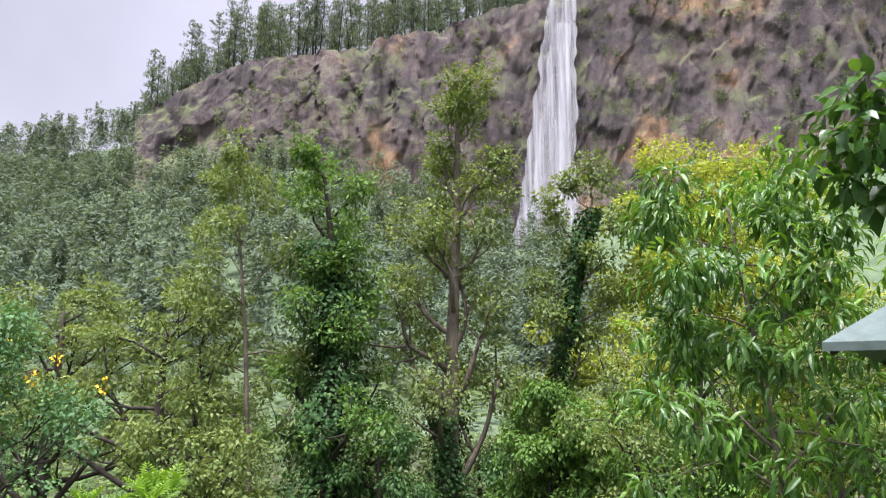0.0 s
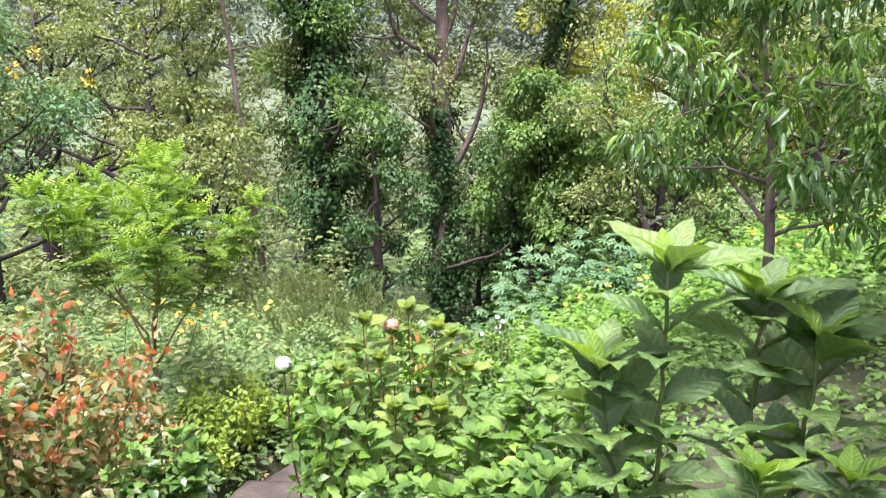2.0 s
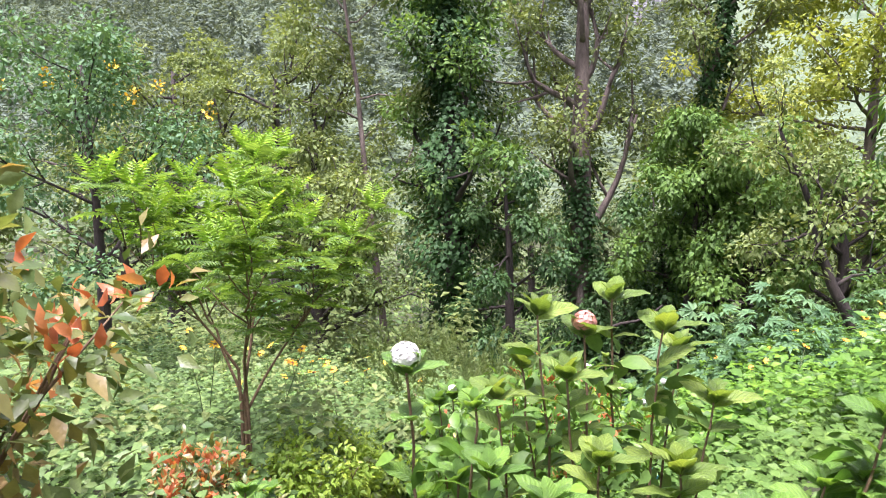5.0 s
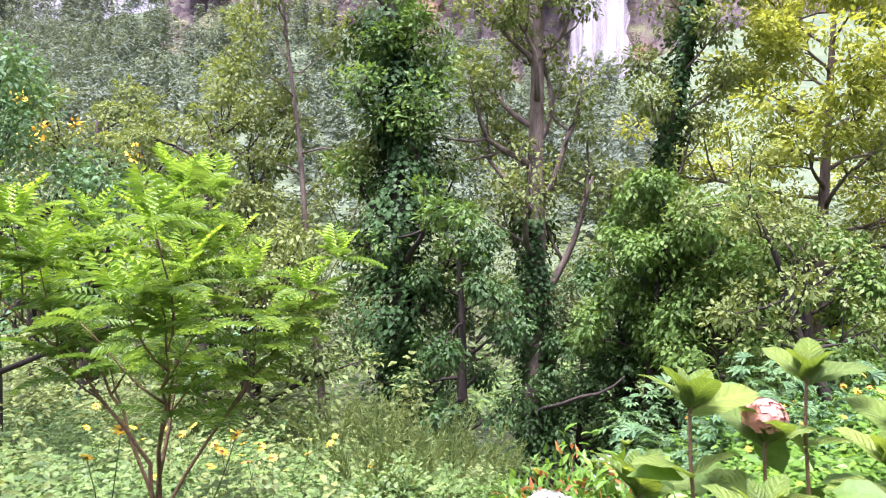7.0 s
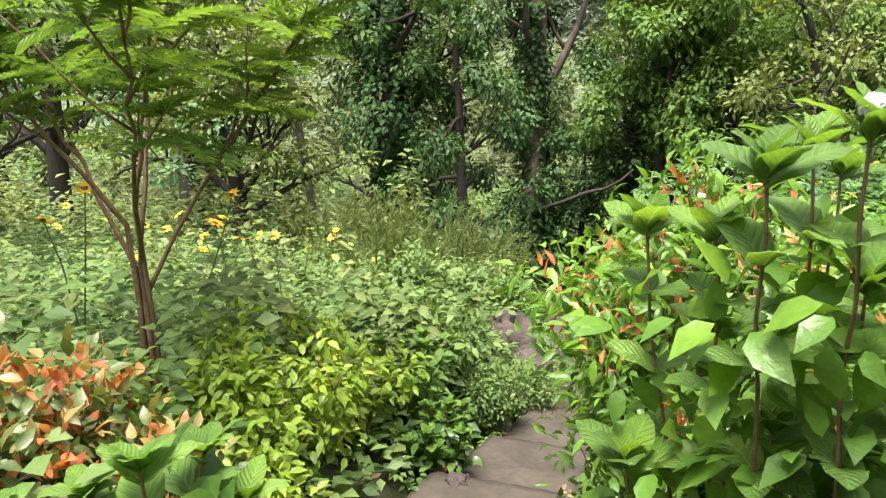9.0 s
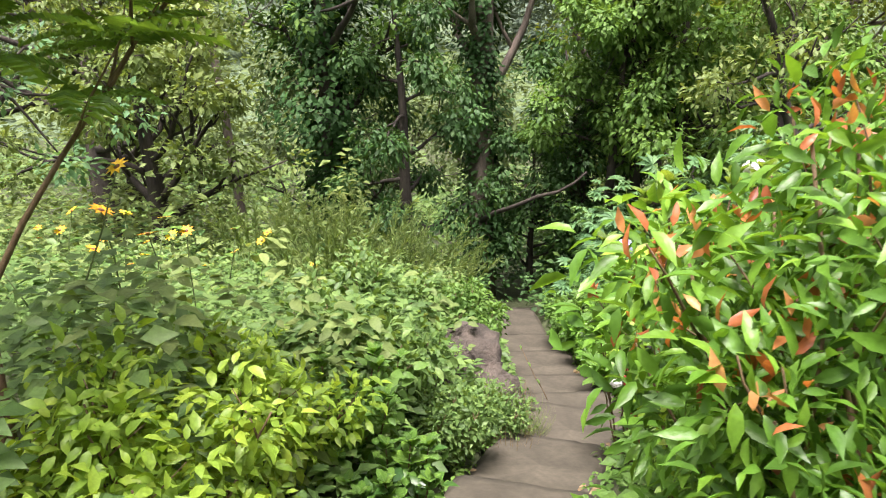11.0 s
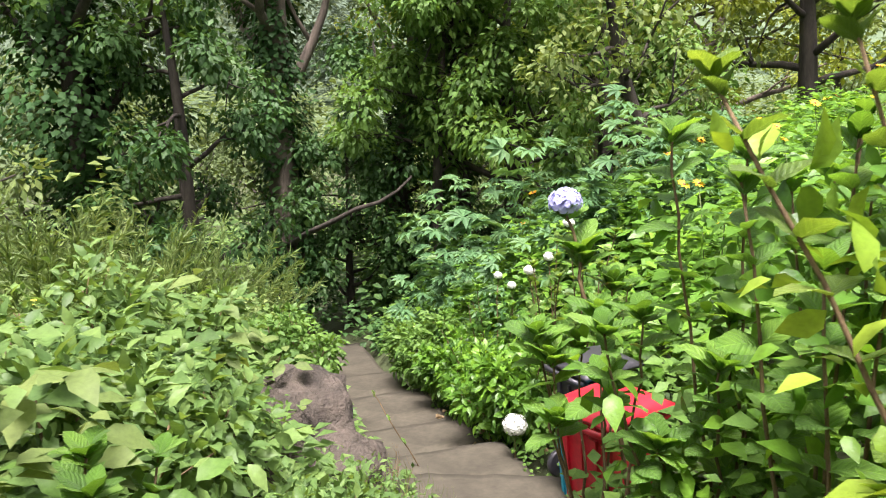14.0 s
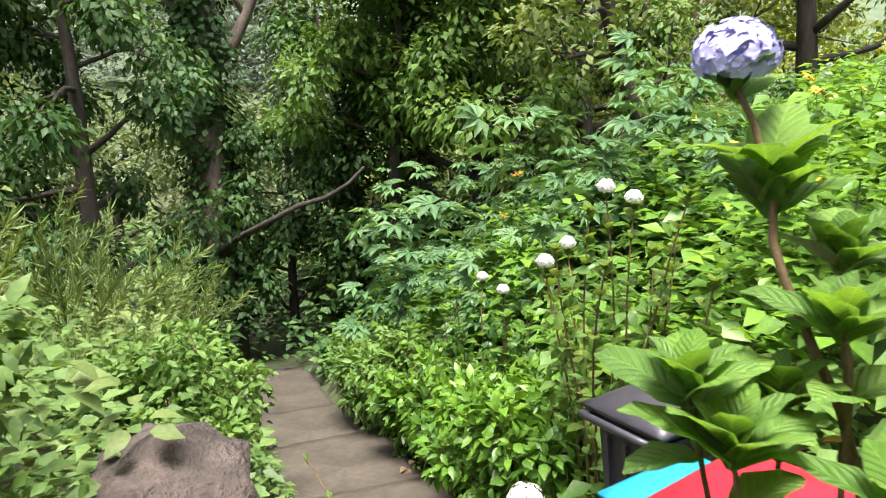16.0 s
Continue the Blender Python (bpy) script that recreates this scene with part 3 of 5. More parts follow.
def cliff_face(x, f):
    """Depth of the rock face at x and at the fraction f of its height."""
    z = f * (brow(x) - foot(x))
    d = 2.2 * noise.fractal(Vector((x * 0.025, z * 0.02, 1.7)), 0.9, 2.1, 4)
    block = noise.voronoi(Vector((x * 0.16 + 0.5 * noise.noise(Vector((x * 0.1, z * 0.1, 4.0))), z * 0.055, 3.0)))
    d += 1.1 * noise.cell(block[1][0] * 7.3) - 1.2 * min(0.35, block[0][1] - block[0][0])
    d += 0.8 * noise.fractal(Vector((x * 0.25, z * 0.14, 7.0)), 0.8, 2.2, 4)
    d += 3.2 * abs(noise.noise(Vector((x * 0.12, z * 0.012, 9.0)))) - 0.8 * noise.noise(Vector((x * 0.5, z * 0.05, 5.0)))
    d += 4.0 * min(1.0, max(0.0, (x + 26) / 1.5)) * min(1.0, max(0.0, (-10 - x) / 8))
    d += 5.0 * math.exp(-((x + 97) / 9) ** 2 - ((f - 0.42) / 0.13) ** 2)
    return CLIFF_Y + 2 + d + 9.0 * f - 6 * math.exp(-((x - 135) / 25) ** 2) * 3


cxs, cfs = np.arange(-118, 240, 1.0), np.linspace(-0.08, 1.0, 96)
cv = np.zeros((len(cxs), len(cfs), 3))
for i, x in enumerate(cxs):
    lo, hi = float(foot(x)), float(brow(x))
    for j, f in enumerate(cfs):
        edge = max(0.0, (-106 - x) * 0.3)
        cv[i, j] = (x, cliff_face(x, float(f)) + edge, lo + (hi - lo) * f + (1.5 + 2.5 * max(0.0, f - 0.9)) * noise.noise(Vector((x * 0.2, f * 12, 0))))
b = Build()
ii, jj = np.meshgrid(np.arange(len(cxs) - 1), np.arange(len(cfs) - 1), indexing="ij")
k, m = (ii * len(cfs) + jj).ravel(), len(cfs)
b.add(cv.reshape(-1, 3), np.concatenate([np.stack([k, k + m, k + m + 1], 1), np.stack([k, k + m + 1, k + 1], 1)]))
cliff_ob = part("rock_cliff", b, "cliff")
cliff_ob.data.polygons.foreach_set("use_smooth", np.ones(len(cliff_ob.data.polygons), dtype=bool))
tagged(cliff_ob, "weathered brown-grey rock cliff with orange patches", "cliff", kind="structure")

fall = thing("waterfall", (37.5, CLIFF_Y, float(foot(37.5))), "tall white waterfall dropping down the rock cliff", "waterfall")
rr = np.random.default_rng(3)
top_z = float(brow(37)) - float(foot(37))
for name, x0, x1, w0, w1, f0, f1, fwd in (("cascade", 6.0, -2.0, 4.6, 10.0, 0.0, 0.99, 3.0), ("spray", 4.8, -1.0, 3.2, 6.5, 0.05, 0.85, 3.6), ("side_stream", 3.0, 9.5, 1.0, 3.2, 0.02, 0.3, 3.4), ("low_stream", -6, -12, 2.0, 3.4, -0.05, 0.14, 3.2)):
    b = Build()
    fs = np.linspace(f1, f0, 60)
    us = np.linspace(-1, 1, 15)
    pts = []
    for f in fs:
        s = (f1 - f) / (f1 - f0)
        cx, w = x0 + (x1 - x0) * s, w0 + (w1 - w0) * s ** 0.8
        for u in us:
            xx = cx + u * w * (1 + 0.25 * noise.noise(Vector((u * 2, f * 14, w))))
            pts.append((xx, 1.5 + 9.0 * f - fwd + 0.5 * noise.noise(Vector((xx * 0.5, f * 2, 1))), top_z * f))
    ii, jj = np.meshgrid(np.arange(59), np.arange(14), indexing="ij")
    k = (ii * 15 + jj).ravel()
    b.add(pts, np.concatenate([np.stack([k, k + 15, k + 16], 1), np.stack([k, k + 16, k + 1], 1)]))
    part(name, b, "water", fall)

# bushes on the ledges
b = Build()
n = 420
bx, bf = rr.uniform(-100, 200, n), rr.uniform(0.0, 0.95, n) ** 1.3
bc = np.array([(x, cliff_face(x, f) - 0.8, float(foot(x) + (brow(x) - foot(x)) * f)) for x, f in zip(bx, bf) if abs(x - 36) > 9])
clumps(b, bc, 2.0, 50, 0.8, rr, 0.3, 0.7, 0.6, "tiny")
tagged(part("ledge_bushes", b, "far"), "green bushes growing on the cliff ledges", "bushes", kind="stuff")


# ---- pines ----
def pine_parts(height, seed, bare):
    r = np.random.default_rng(seed)
    t, c = Build(), Build()
    tp = bent((0, 0, -1.5), (0, 0, 1), height, 8, 0, 0.025, r)
    t.tube(tp, np.linspace(0.36, 0.08, 9), 5)
    cen = []
    for i in range(26):
        f = bare + (1 - bare) * (i + r.uniform(0, 1)) / 26
        a = i * 2.4 + r.uniform(-0.6, 0.6)
        L = (4.6 * (1 - ((f - bare) / (1 - bare)) ** 1.8) + 0.9) * r.uniform(0.35, 1.25)
        for s in (0.35, 0.7, 1.0):
            cen.append(tp[min(int(f * 8), 8)] * 0 + np.array([math.cos(a) * L * s, math.sin(a) * L * s, height * f - 1.5 + 0.15 * L * s]))
    clumps(c, np.array(cen), 0.85, 12, 1.25, r, -0.1, 0.6, 0.26, "tiny")
    return t, c


pines = []
for s, (h, bare) in enumerate(((35, 0.3), (30, 0.2), (40, 0.35), (27, 0.2), (43, 0.3))):
    t, c = pine_parts(h, 60 + s, bare)
    root = thing("pine_tree", (0, 0, 0), "tall pine with bare trunk on the ridge, crown colour paled for haze", "pine tree", "pines on the ridge")
    part("trunk", t, "dark_bark", root)
    # ridge crowns take the foliage colour with haze painted in
    part("crown", c, "hazed_pine", root)
    pines.append(root)
r0 = np.random.default_rng(5)
spots = [(x, CLIFF_Y + 28 + d) for d, dx, j in ((2, 4.2, 1), (10, 4.0, 2), (21, 4.4, 3)) for x in np.arange(-124 + j, 45, dx)]
for i, (x, y) in enumerate(spots):
    x, y = x + r0.uniform(-2.6, 2.6), y + r0.uniform(-4, 4)
    z = float(land(x, y))
    m = pose(x, y, z, 0, 0, r0.uniform(0, 360))
    if i < 5:
        pines[i].matrix_basis = m
    else:
        copy_thing(pines[int(r0.integers(5))], m)

b = Build()
n = 880
fx, fy = r0.uniform(-190, 35, n), r0.uniform(120, CLIFF_Y - 4, n)
fx, fy = np.concatenate([fx, r0.uniform(-215, -117, 290)]), np.concatenate([fy, r0.uniform(CLIFF_Y, CLIFF_Y + 45, 290)])
fz = land(fx, fy)
m = 210
for x, y, z in zip(fx, fy, fz):
    h, w = r0.uniform(12, 21), r0.uniform(2.3, 3.6)
    f = 0.2 + 0.8 * r0.uniform(0, 1, m) ** 0.8
    a = r0.integers(0, 9, m) * 0.7 + np.floor(f * 9) * 1.3 + r0.uniform(-0.25, 0.25, m)
    q = w * (1.08 - f) ** 0.75 * r0.uniform(0.25, 1.1, m)
    d = np.stack([np.cos(a), np.sin(a), np.full(m, -0.25)], 1)
    b.leaves(np.stack([x + np.cos(a) * q, y + np.sin(a) * q, z + h * f - 0.22 * q], 1), d + r0.normal(size=d.shape) * 0.35, d * 0.6 + [0, -0.3, 0.8] + r0.normal(size=d.shape) * 0.3, r0.uniform(0.9, 1.7, m), 0.36, "tiny")
# the far forest's haze is in its leaf colour; no air volume
tagged(part("pine_forest", b, "hazed_pine"), "dense pine forest on the far hillside, colour paled for haze", "forest", kind="stuff")

# ---- the grove in the dip beyond the garden ----
GROVE = "trees of the grove"
tree("vine_tree", "tall tree thickly clad in dark ivy", on(-3.1, 21.5), 13.8, 0.24, "midgreen", "dark_bark", 16, 2.6, 0.25, 0.12, 0.7, 0.62, 85, 0.15, seed=11, ivy=(0.84, 1.5, 11000), group=GROVE)
tree("grove_tree", "tall slender tree with pale twisting limbs", on(0.2, 23.4), 17.5, 0.3, "olive", "bark", 24, 3.1, 0.28, 0.16, 0.8, 0.66, 88, 0.15, seed=12, ivy=(0.42, 0.9, 4500), group=GROVE, curve=0.22)
tree("grove_tree", "leaning pale tree with ivy on its trunk", on(2.4, 24.4), 15.0, 0.2, "olive", "bark", 16, 2.5, 0.3, 0.12, 0.7, 0.6, 76, 0.15, lean=(0.06, 0), seed=13, ivy=(0.95, 0.6, 6500), group=GROVE, curve=0.22)
tree("grove_tree", "thin arching tree with light green crown", on(-5.3, 22.8), 14.5, 0.1, "olive", "bark", 15, 2.6, 0.35, 0.05, 0.35, 0.6, 80, 0.14, lean=(-0.03, 0), seed=14, group=GROVE, curve=0.25)
tree("spreading_tree", "low spreading tree with dark crooked limbs", on(-8.7, 24.0), 9.2, 0.3, "olive", "dark_bark", 20, 4.2, 0.28, 0.1, 0.35, 0.7, 75, 0.15, seed=15, flat=0.45, group=GROVE, curve=0.24)
tree("spreading_tree", "low spreading tree with layered green crown", on(-13.5, 26.0), 10.5, 0.3, "olive", "dark_bark", 20, 4.6, 0.28, 0.1, 0.35, 0.75, 75, 0.16, seed=16, flat=0.45, group=GROVE, curve=0.24)
tree("spreading_tree", "low tree with dark crooked limbs", on(-6.4, 20.4), 5.4, 0.2, "olive", "dark_bark", 15, 2.8, 0.25, 0.08, 0.35, 0.6, 70, 0.14, seed=17, flat=0.5, group=GROVE, curve=0.24)
tree("yellow_tree", "yellow-green tree with open layered crown", on(8.4, 25.0), 14.2, 0.2, "yellowgreen", "bark", 30, 4.6, 0.2, 0.06, 0.3, 0.9, 130, 0.17, seed=18, sub=5, flat=0.5, group=GROVE, curve=0.2)
tree("yellow_tree", "yellow-green tree behind the garden", on(13.5, 27.0), 12.5, 0.24, "yellowgreen", "bark", 18, 4.2, 0.3, 0.1, 0.35, 0.8, 75, 0.16, seed=19, flat=0.45, group=GROVE, curve=0.2)
tree("grove_tree", "dark leafy tree with hanging foliage", on(4.3, 21.3), 6.4, 0.2, "midgreen", "dark_bark", 17, 2.2, 0.3, 0.0, 0.4, 0.6, 80, 0.15, droop=0.9, seed=20, group=GROVE)
tree("grove_tree", "dark leafy tree over the damp hollow", on(6.6, 22.0), 5.4, 0.2, "midgreen", "dark_bark", 16, 2.4, 0.3, 0.0, 0.4, 0.6, 80, 0.15, droop=0.8, seed=21, group=GROVE)
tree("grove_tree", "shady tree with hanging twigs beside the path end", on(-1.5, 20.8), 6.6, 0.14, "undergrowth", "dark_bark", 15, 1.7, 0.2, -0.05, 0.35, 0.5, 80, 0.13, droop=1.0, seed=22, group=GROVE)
tree("grove_tree", "slender shady tree with bare lower trunk", on(2.85, 21.6), 7.0, 0.11, "midgreen", "dark_bark", 13, 1.6, 0.4, 0.0, 0.4, 0.5, 80, 0.14, droop=0.9, seed=25, group=GROVE)
tree("grove_tree", "slender dark trunk standing close to its twin", on(3.5, 21.9), 7.4, 0.13, "midgreen", "dark_bark", 13, 1.7, 0.42, 0.0, 0.4, 0.5, 80, 0.14, droop=0.9, seed=29, group=GROVE)
tree("grove_tree", "olive tree beyond the hollow", on(10.5, 20.5), 7.0, 0.2, "olive", "dark_bark", 16, 2.8, 0.25, 0.05, 0.45, 0.65, 80, 0.15, seed=23, group=GROVE)
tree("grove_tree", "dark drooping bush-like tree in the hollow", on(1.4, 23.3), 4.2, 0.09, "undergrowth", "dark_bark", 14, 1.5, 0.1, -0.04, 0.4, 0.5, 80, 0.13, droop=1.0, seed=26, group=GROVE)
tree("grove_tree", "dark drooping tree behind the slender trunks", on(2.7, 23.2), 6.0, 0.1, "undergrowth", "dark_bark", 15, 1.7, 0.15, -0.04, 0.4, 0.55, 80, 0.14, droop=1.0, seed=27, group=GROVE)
tree("crooked_tree", "dark crooked leaning tree with sparse leaves", on(6.4, 18.6), 6.2, 0.13, "olive", "dark_bark", 11, 2.2, 0.35, 0.06, 0.5, 0.5, 50, 0.12, lean=(-0.35, 0.1), wobble=0.1, seed=28, group=GROVE, curve=0.25)
flowering = tree("flowering_tree", "grey-green tree with yellow blossom clusters", on(-8.9, 14.8), 6.4, 0.12, "bluegreen", "dark_bark", 16, 2.6, 0.3, 0.1, 0.5, 0.55, 90, 0.11, seed=24)
r4 = np.random.default_rng(91)
for i in range(9):
    a, q = i * 2.4, 2.2 * math.sqrt((i + 0.5) / 9)
    b = Build()
    clumps(b, np.array([(math.cos(a) * q, math.sin(a) * q, 6.35 - 0.22 * q * q + r4.uniform(-0.3, 0.25))]), 0.14, 22, 0.08, r4, -0.3, 1.4, 0.7, "small")
    part("blossom", b, "yellow", flowering, "golden yellow blossom cluster")
for i, (x, y, h, leaf) in enumerate(((-20, 34, 11, "far"), (-13, 38, 10, "olive"), (-5, 36, 8, "far"), (2, 40, 8, "far"), (9, 37, 9, "olive"), (16, 36, 10, "far"), (24, 33, 11, "olive"), (-28, 30, 11, "olive"), (20, 24, 10, "olive"), (-19, 22, 8, "olive"), (-2, 50, 9, "far"), (13, 48, 10, "far"), (-14, 52, 10, "far"))):
    tree("background_tree", "leafy tree of the valley behind the grove", on(x, y), h * 0.85, 0.25, leaf, "dark_bark", 13, 3.6, 0.15, 0.08, 0.5, 1.05, 50, 0.28, seed=40 + i, group="valley trees")

# ---- trees beside the path ----
young = tree("young_tree", "young tree with drooping glossy green leaves", on(3.35, 7.3), 5.5, 0.055, "lush", "bark", 26, 1.6, 0.28, -0.02, 0.5, 0.3, 40, 0.15, droop=0.9, width=0.28, kind="mid", seed=31, sub=3, along=2)
b = Build()
r1 = np.random.default_rng(77)
tipz = np.array([(math.cos(a) * q, math.sin(a) * q, z) for a, q, z in zip(r1.uniform(0, 6.28, 150), r1.uniform(0.4, 1.85, 150), r1.uniform(2.2, 5.7, 150))])
tipz[:, :2] *= np.clip((6.6 - tipz[:, 2]) / 2.6, 0.3, 1)[:, None]
clumps(b, tipz, 0.2, 12, 0.155, r1, 1.0, 0.7, 0.25, "mid")
part("young_leaves", b, "bright", young, "bright yellow-green hanging young leaves")
tree("overhanging_tree", "broad-leaved tree reaching over the lawn edge", on(4.15, 5.3), 6.2, 0.09, "glossy", "bark", 14, 1.75, 0.62, 0.0, 0.35, 0.35, 40, 0.15, droop=0.5, width=0.55, kind="mid", seed=33)

FX, FY = -3.38, 8.55
fe = thing("feathery_tree", on(FX, FY), "small tree with feathery leaves and bright young tips", "tree")
r2 = np.random.default_rng(78)
fz0 = float(land(FX, FY))
low, high = [], []
for i in range(6):
    a = i * 2.4 + 0.4
    reach = (1.0, 0.75, 1.25, 0.5, 0.95, 0.3)[i]
    crown_z = (-0.55, -0.25, -0.45, 0.0, -0.3, 0.05)[i] - fz0
    s = np.linspace(0, 1, 11)[:, None]
    fork = np.array([0.02 * math.cos(a), 0.02 * math.sin(a), -1.95 - fz0 + 0.1 * i])
    tip = np.array([math.cos(a) * reach, math.sin(a) * reach, crown_z])
    p = np.concatenate([np.linspace((0.05 * math.cos(a), 0.05 * math.sin(a), -0.1), fork, 4)[:-1], fork + (tip - fork) * s + np.array([math.cos(a), math.sin(a), 0]) * (0.03 if i % 2 else -0.05) * np.sin(s * math.pi) + r2.normal(0, 0.012, (11, 3))])
    tb = Build()
    tb.tube(p, np.linspace(0.019, 0.005, len(p)), 7)
    for q in (7, 8, 9, 10, 11, 12, 13):
        az = a + r2.uniform(-1.7, 1.7)
        tw = bent(p[q], (math.cos(az), math.sin(az), 0.75), r2.uniform(0.35, 0.75), 4, 0.2, 0.12, r2)
        tb.tube(tw, np.linspace(0.009, 0.003, 5), 5)
        low += [tw[2], tw[4]]
        if tw[4][2] > -0.4 - fz0:
            high.append(tw[4])
    part("stem", tb, "stem", fe)
    high.append(p[-1])
low, high = np.array(low), np.array(high)
for cen, cnt, mat, sz, rise, name in ((low, 5, "feather", 0.34, 0.25, "crown"), (high, 4, "fresh", 0.32, 1.7, "young_leaves")):
    b = Build()
    c = np.repeat(cen, cnt, axis=0)
    a = np.tile(np.arange(cnt) * 6.283 / cnt, len(cen)) + r2.uniform(-0.4, 0.4, len(c)) + np.repeat(r2.uniform(0, 6, len(cen)), cnt)
    d = np.stack([np.cos(a), np.sin(a), rise + r2.uniform(-0.35, 0.35, len(c))], 1)
    b.leaves(c, d, np.stack([-np.cos(a) * rise, -np.sin(a) * rise, 0 * a + 1], 1) + r2.normal(size=c.shape) * 0.2, sz * r2.uniform(0.7, 1.2, len(c)), 0.7, "pinnate")
    part(name, b, mat, fe, "bright yellow-green young leaves" if mat == "fresh" else "")


# ---- planting ----
def cover(name, label, inside, x0, x1, y0, y1, n, low, high, size, leaf, category="plants", kind_leaf="mid", width=0.6, lumps=0.7, seed=1, per=9, tall=0.25):
    """A mound-like cover of small leafy plants over part of the ground."""
    r = np.random.default_rng(seed)
    x, y = r.uniform(x0, x1, n), r.uniform(y0, y1, n)
    keep = inside(x, y)
    if y0 < 18:
        rim = np.minimum(np.minimum(x - x0, x1 - x), np.minimum(y - y0, y1 - y))
        keep = keep & (rim > r.uniform(0, 1, n) * (0.7 + 0.6 * np.sin(x * 1.7 + 2 * np.sin(y * 1.1))))
    x, y = x[keep], y[keep]
    m = len(x)
    h = low + (high - low) * (0.5 + 0.5 * np.sin(x * 2.3 / lumps + np.sin(y * 1.7 / lumps) * 1.4) * np.cos(y * 2.0 / lumps + x * 0.6))
    if y0 < 18:
        h = h * np.clip((np.abs(off_line(x, y)) - 0.35) / 0.8, 0.12, 1)
    h = h * r.uniform(0.7, 1.2, m)
    top = land(x, y) + h
    sz = size * r.uniform(0.6, 1.35, m)
    c = np.stack([x, y, top], 1).repeat(per, 0)
    s = sz.repeat(per)
    a = r.uniform(0, 2 * np.pi, m * per)
    down = r.uniform(0, 1, m * per) ** 1.5
    d = np.stack([np.cos(a), np.sin(a), r.uniform(-0.35, 0.4, m * per) - down * 0.3], 1)
    pos = c + d * s[:, None] * 0.35 - np.stack([0 * a, 0 * a, down * np.minimum(h.repeat(per) * 0.8, tall + 2 * s)], 1)
    b = Build()
    b.leaves(pos, d, r.normal(size=d.shape) * 0.25 + [0, -0.2, 1], s * r.uniform(0.7, 1.1, m * per), width, kind_leaf)
    return tagged(part(name, b, leaf), label, category, kind="stuff")


def off_line(x, y):
    return x - np.interp(y, LINE_Y, LINE_X)


cover("ground_cover", "pale green leafy plants covering the bank", lambda x, y: off_line(x, y) < -0.6, -10, 0.5, 5.8, 20.5, 8300, 0.45, 1.05, 0.11, "cover", kind_leaf="small", seed=51)
cover("bank_plants", "taller yellowish-green plants on the bank", lambda x, y: (off_line(x, y) < -1.0) & (np.sin(x * 1.9) * np.cos(y * 1.3) > 0.1), -9, 0, 6.5, 20, 2000, 0.75, 1.25, 0.12, "olive", seed=58)
cover("ground_cover", "leafy plants covering the slope", lambda x, y: off_line(x, y) > 0.62, -1, 12, 6.3, 21.5, 5600, 0.35, 0.9, 0.12, "midgreen", kind_leaf="small", seed=52)
cover("slope_plants", "bright green leafy plants on the slope", lambda x, y: (off_line(x, y) > 1.25) & (y < 19.5) & ((x - 0.68) ** 2 + (y - 12.05) ** 2 > 0.9), 0.4, 10, 10, 20, 5600, 0.7, 1.6, 0.15, "bright", kind_leaf="small", seed=57)
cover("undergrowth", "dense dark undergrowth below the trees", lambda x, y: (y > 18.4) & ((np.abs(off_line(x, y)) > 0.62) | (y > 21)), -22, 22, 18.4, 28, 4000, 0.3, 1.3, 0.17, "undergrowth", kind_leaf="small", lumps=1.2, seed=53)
cover("undergrowth", "pale green growth in the open behind the grove", lambda x, y: y > 26, -40, 40, 26, 60, 4000, 0.5, 2.5, 0.4, "cover", kind_leaf="tiny", lumps=2.0, seed=56)
cover("thicket", "leafy thicket under the spreading trees", lambda x, y: x < -2.4, -15, -2.4, 18.6, 23.5, 1100, 0.7, 2.6, 0.2, "olive", kind_leaf="small", lumps=1.5, seed=62, tall=1.2)
cover("thicket", "leafy thicket behind the hollow", lambda x, y: x > 1.5, 1.5, 14, 21.5, 26, 900, 0.7, 2.8, 0.2, "midgreen", kind_leaf="small", lumps=1.5, seed=63, tall=1.2)
cover("valley_bushes", "bushes filling the valley behind the grove", lambda x, y: y > 55, -140, 140, 55, 150, 3500, 1.0, 6.0, 1.2, "far", kind_leaf="tiny", lumps=6.0, seed=59)
cover("ground_cover", "low plants at the edge of the path", lambda x, y: (np.abs(off_line(x, y)) > 0.52), -7.5, 8.5, -3.5, 8.5, 4600, 0.1, 0.4, 0.085, "midgreen", kind_leaf="small", seed=54)
cover("path_edge_plants", "small plants creeping over the path edge", lambda x, y: (np.abs(off_line(x, y)) > 0.44) & (np.abs(off_line(x, y)) < 1.0), -3, 2.5, 0.5, 18.5, 3500, 0.08, 0.5, 0.05, "midgreen", seed=60)
cover("broadleaf_plants", "blue-green plants with lobed broad leaves", lambda x, y: (x - 3.5) ** 2 / 5 + (y - 17.4) ** 2 / 7 < 1, 0, 7, 14, 21, 420, 1.1, 2.3, 0.34, "bluegreen", kind_leaf="palmate", width=0.9, seed=55)
cover("leaf_litter", "dry brown leaves beside the path", lambda x, y: (np.abs(off_line(x, y)) > 0.42) & (np.abs(off_line(x, y)) < 0.9), -3, 2.5, 0.5, 18.5, 1100, 0.02, 0.06, 0.07, "drygrass", seed=61, per=4, tall=0.01)


def single_leaf(name, kind, width, material):
    b = Build()
    b.leaves([(0, 0, 0)], [(0, 1, 0)], [(0, 0, 1)], 1.0, width, kind)
    me = b.mesh(name, material)
    me.polygons.foreach_set("use_smooth", np.ones(len(me.polygons), dtype=bool))
    return me


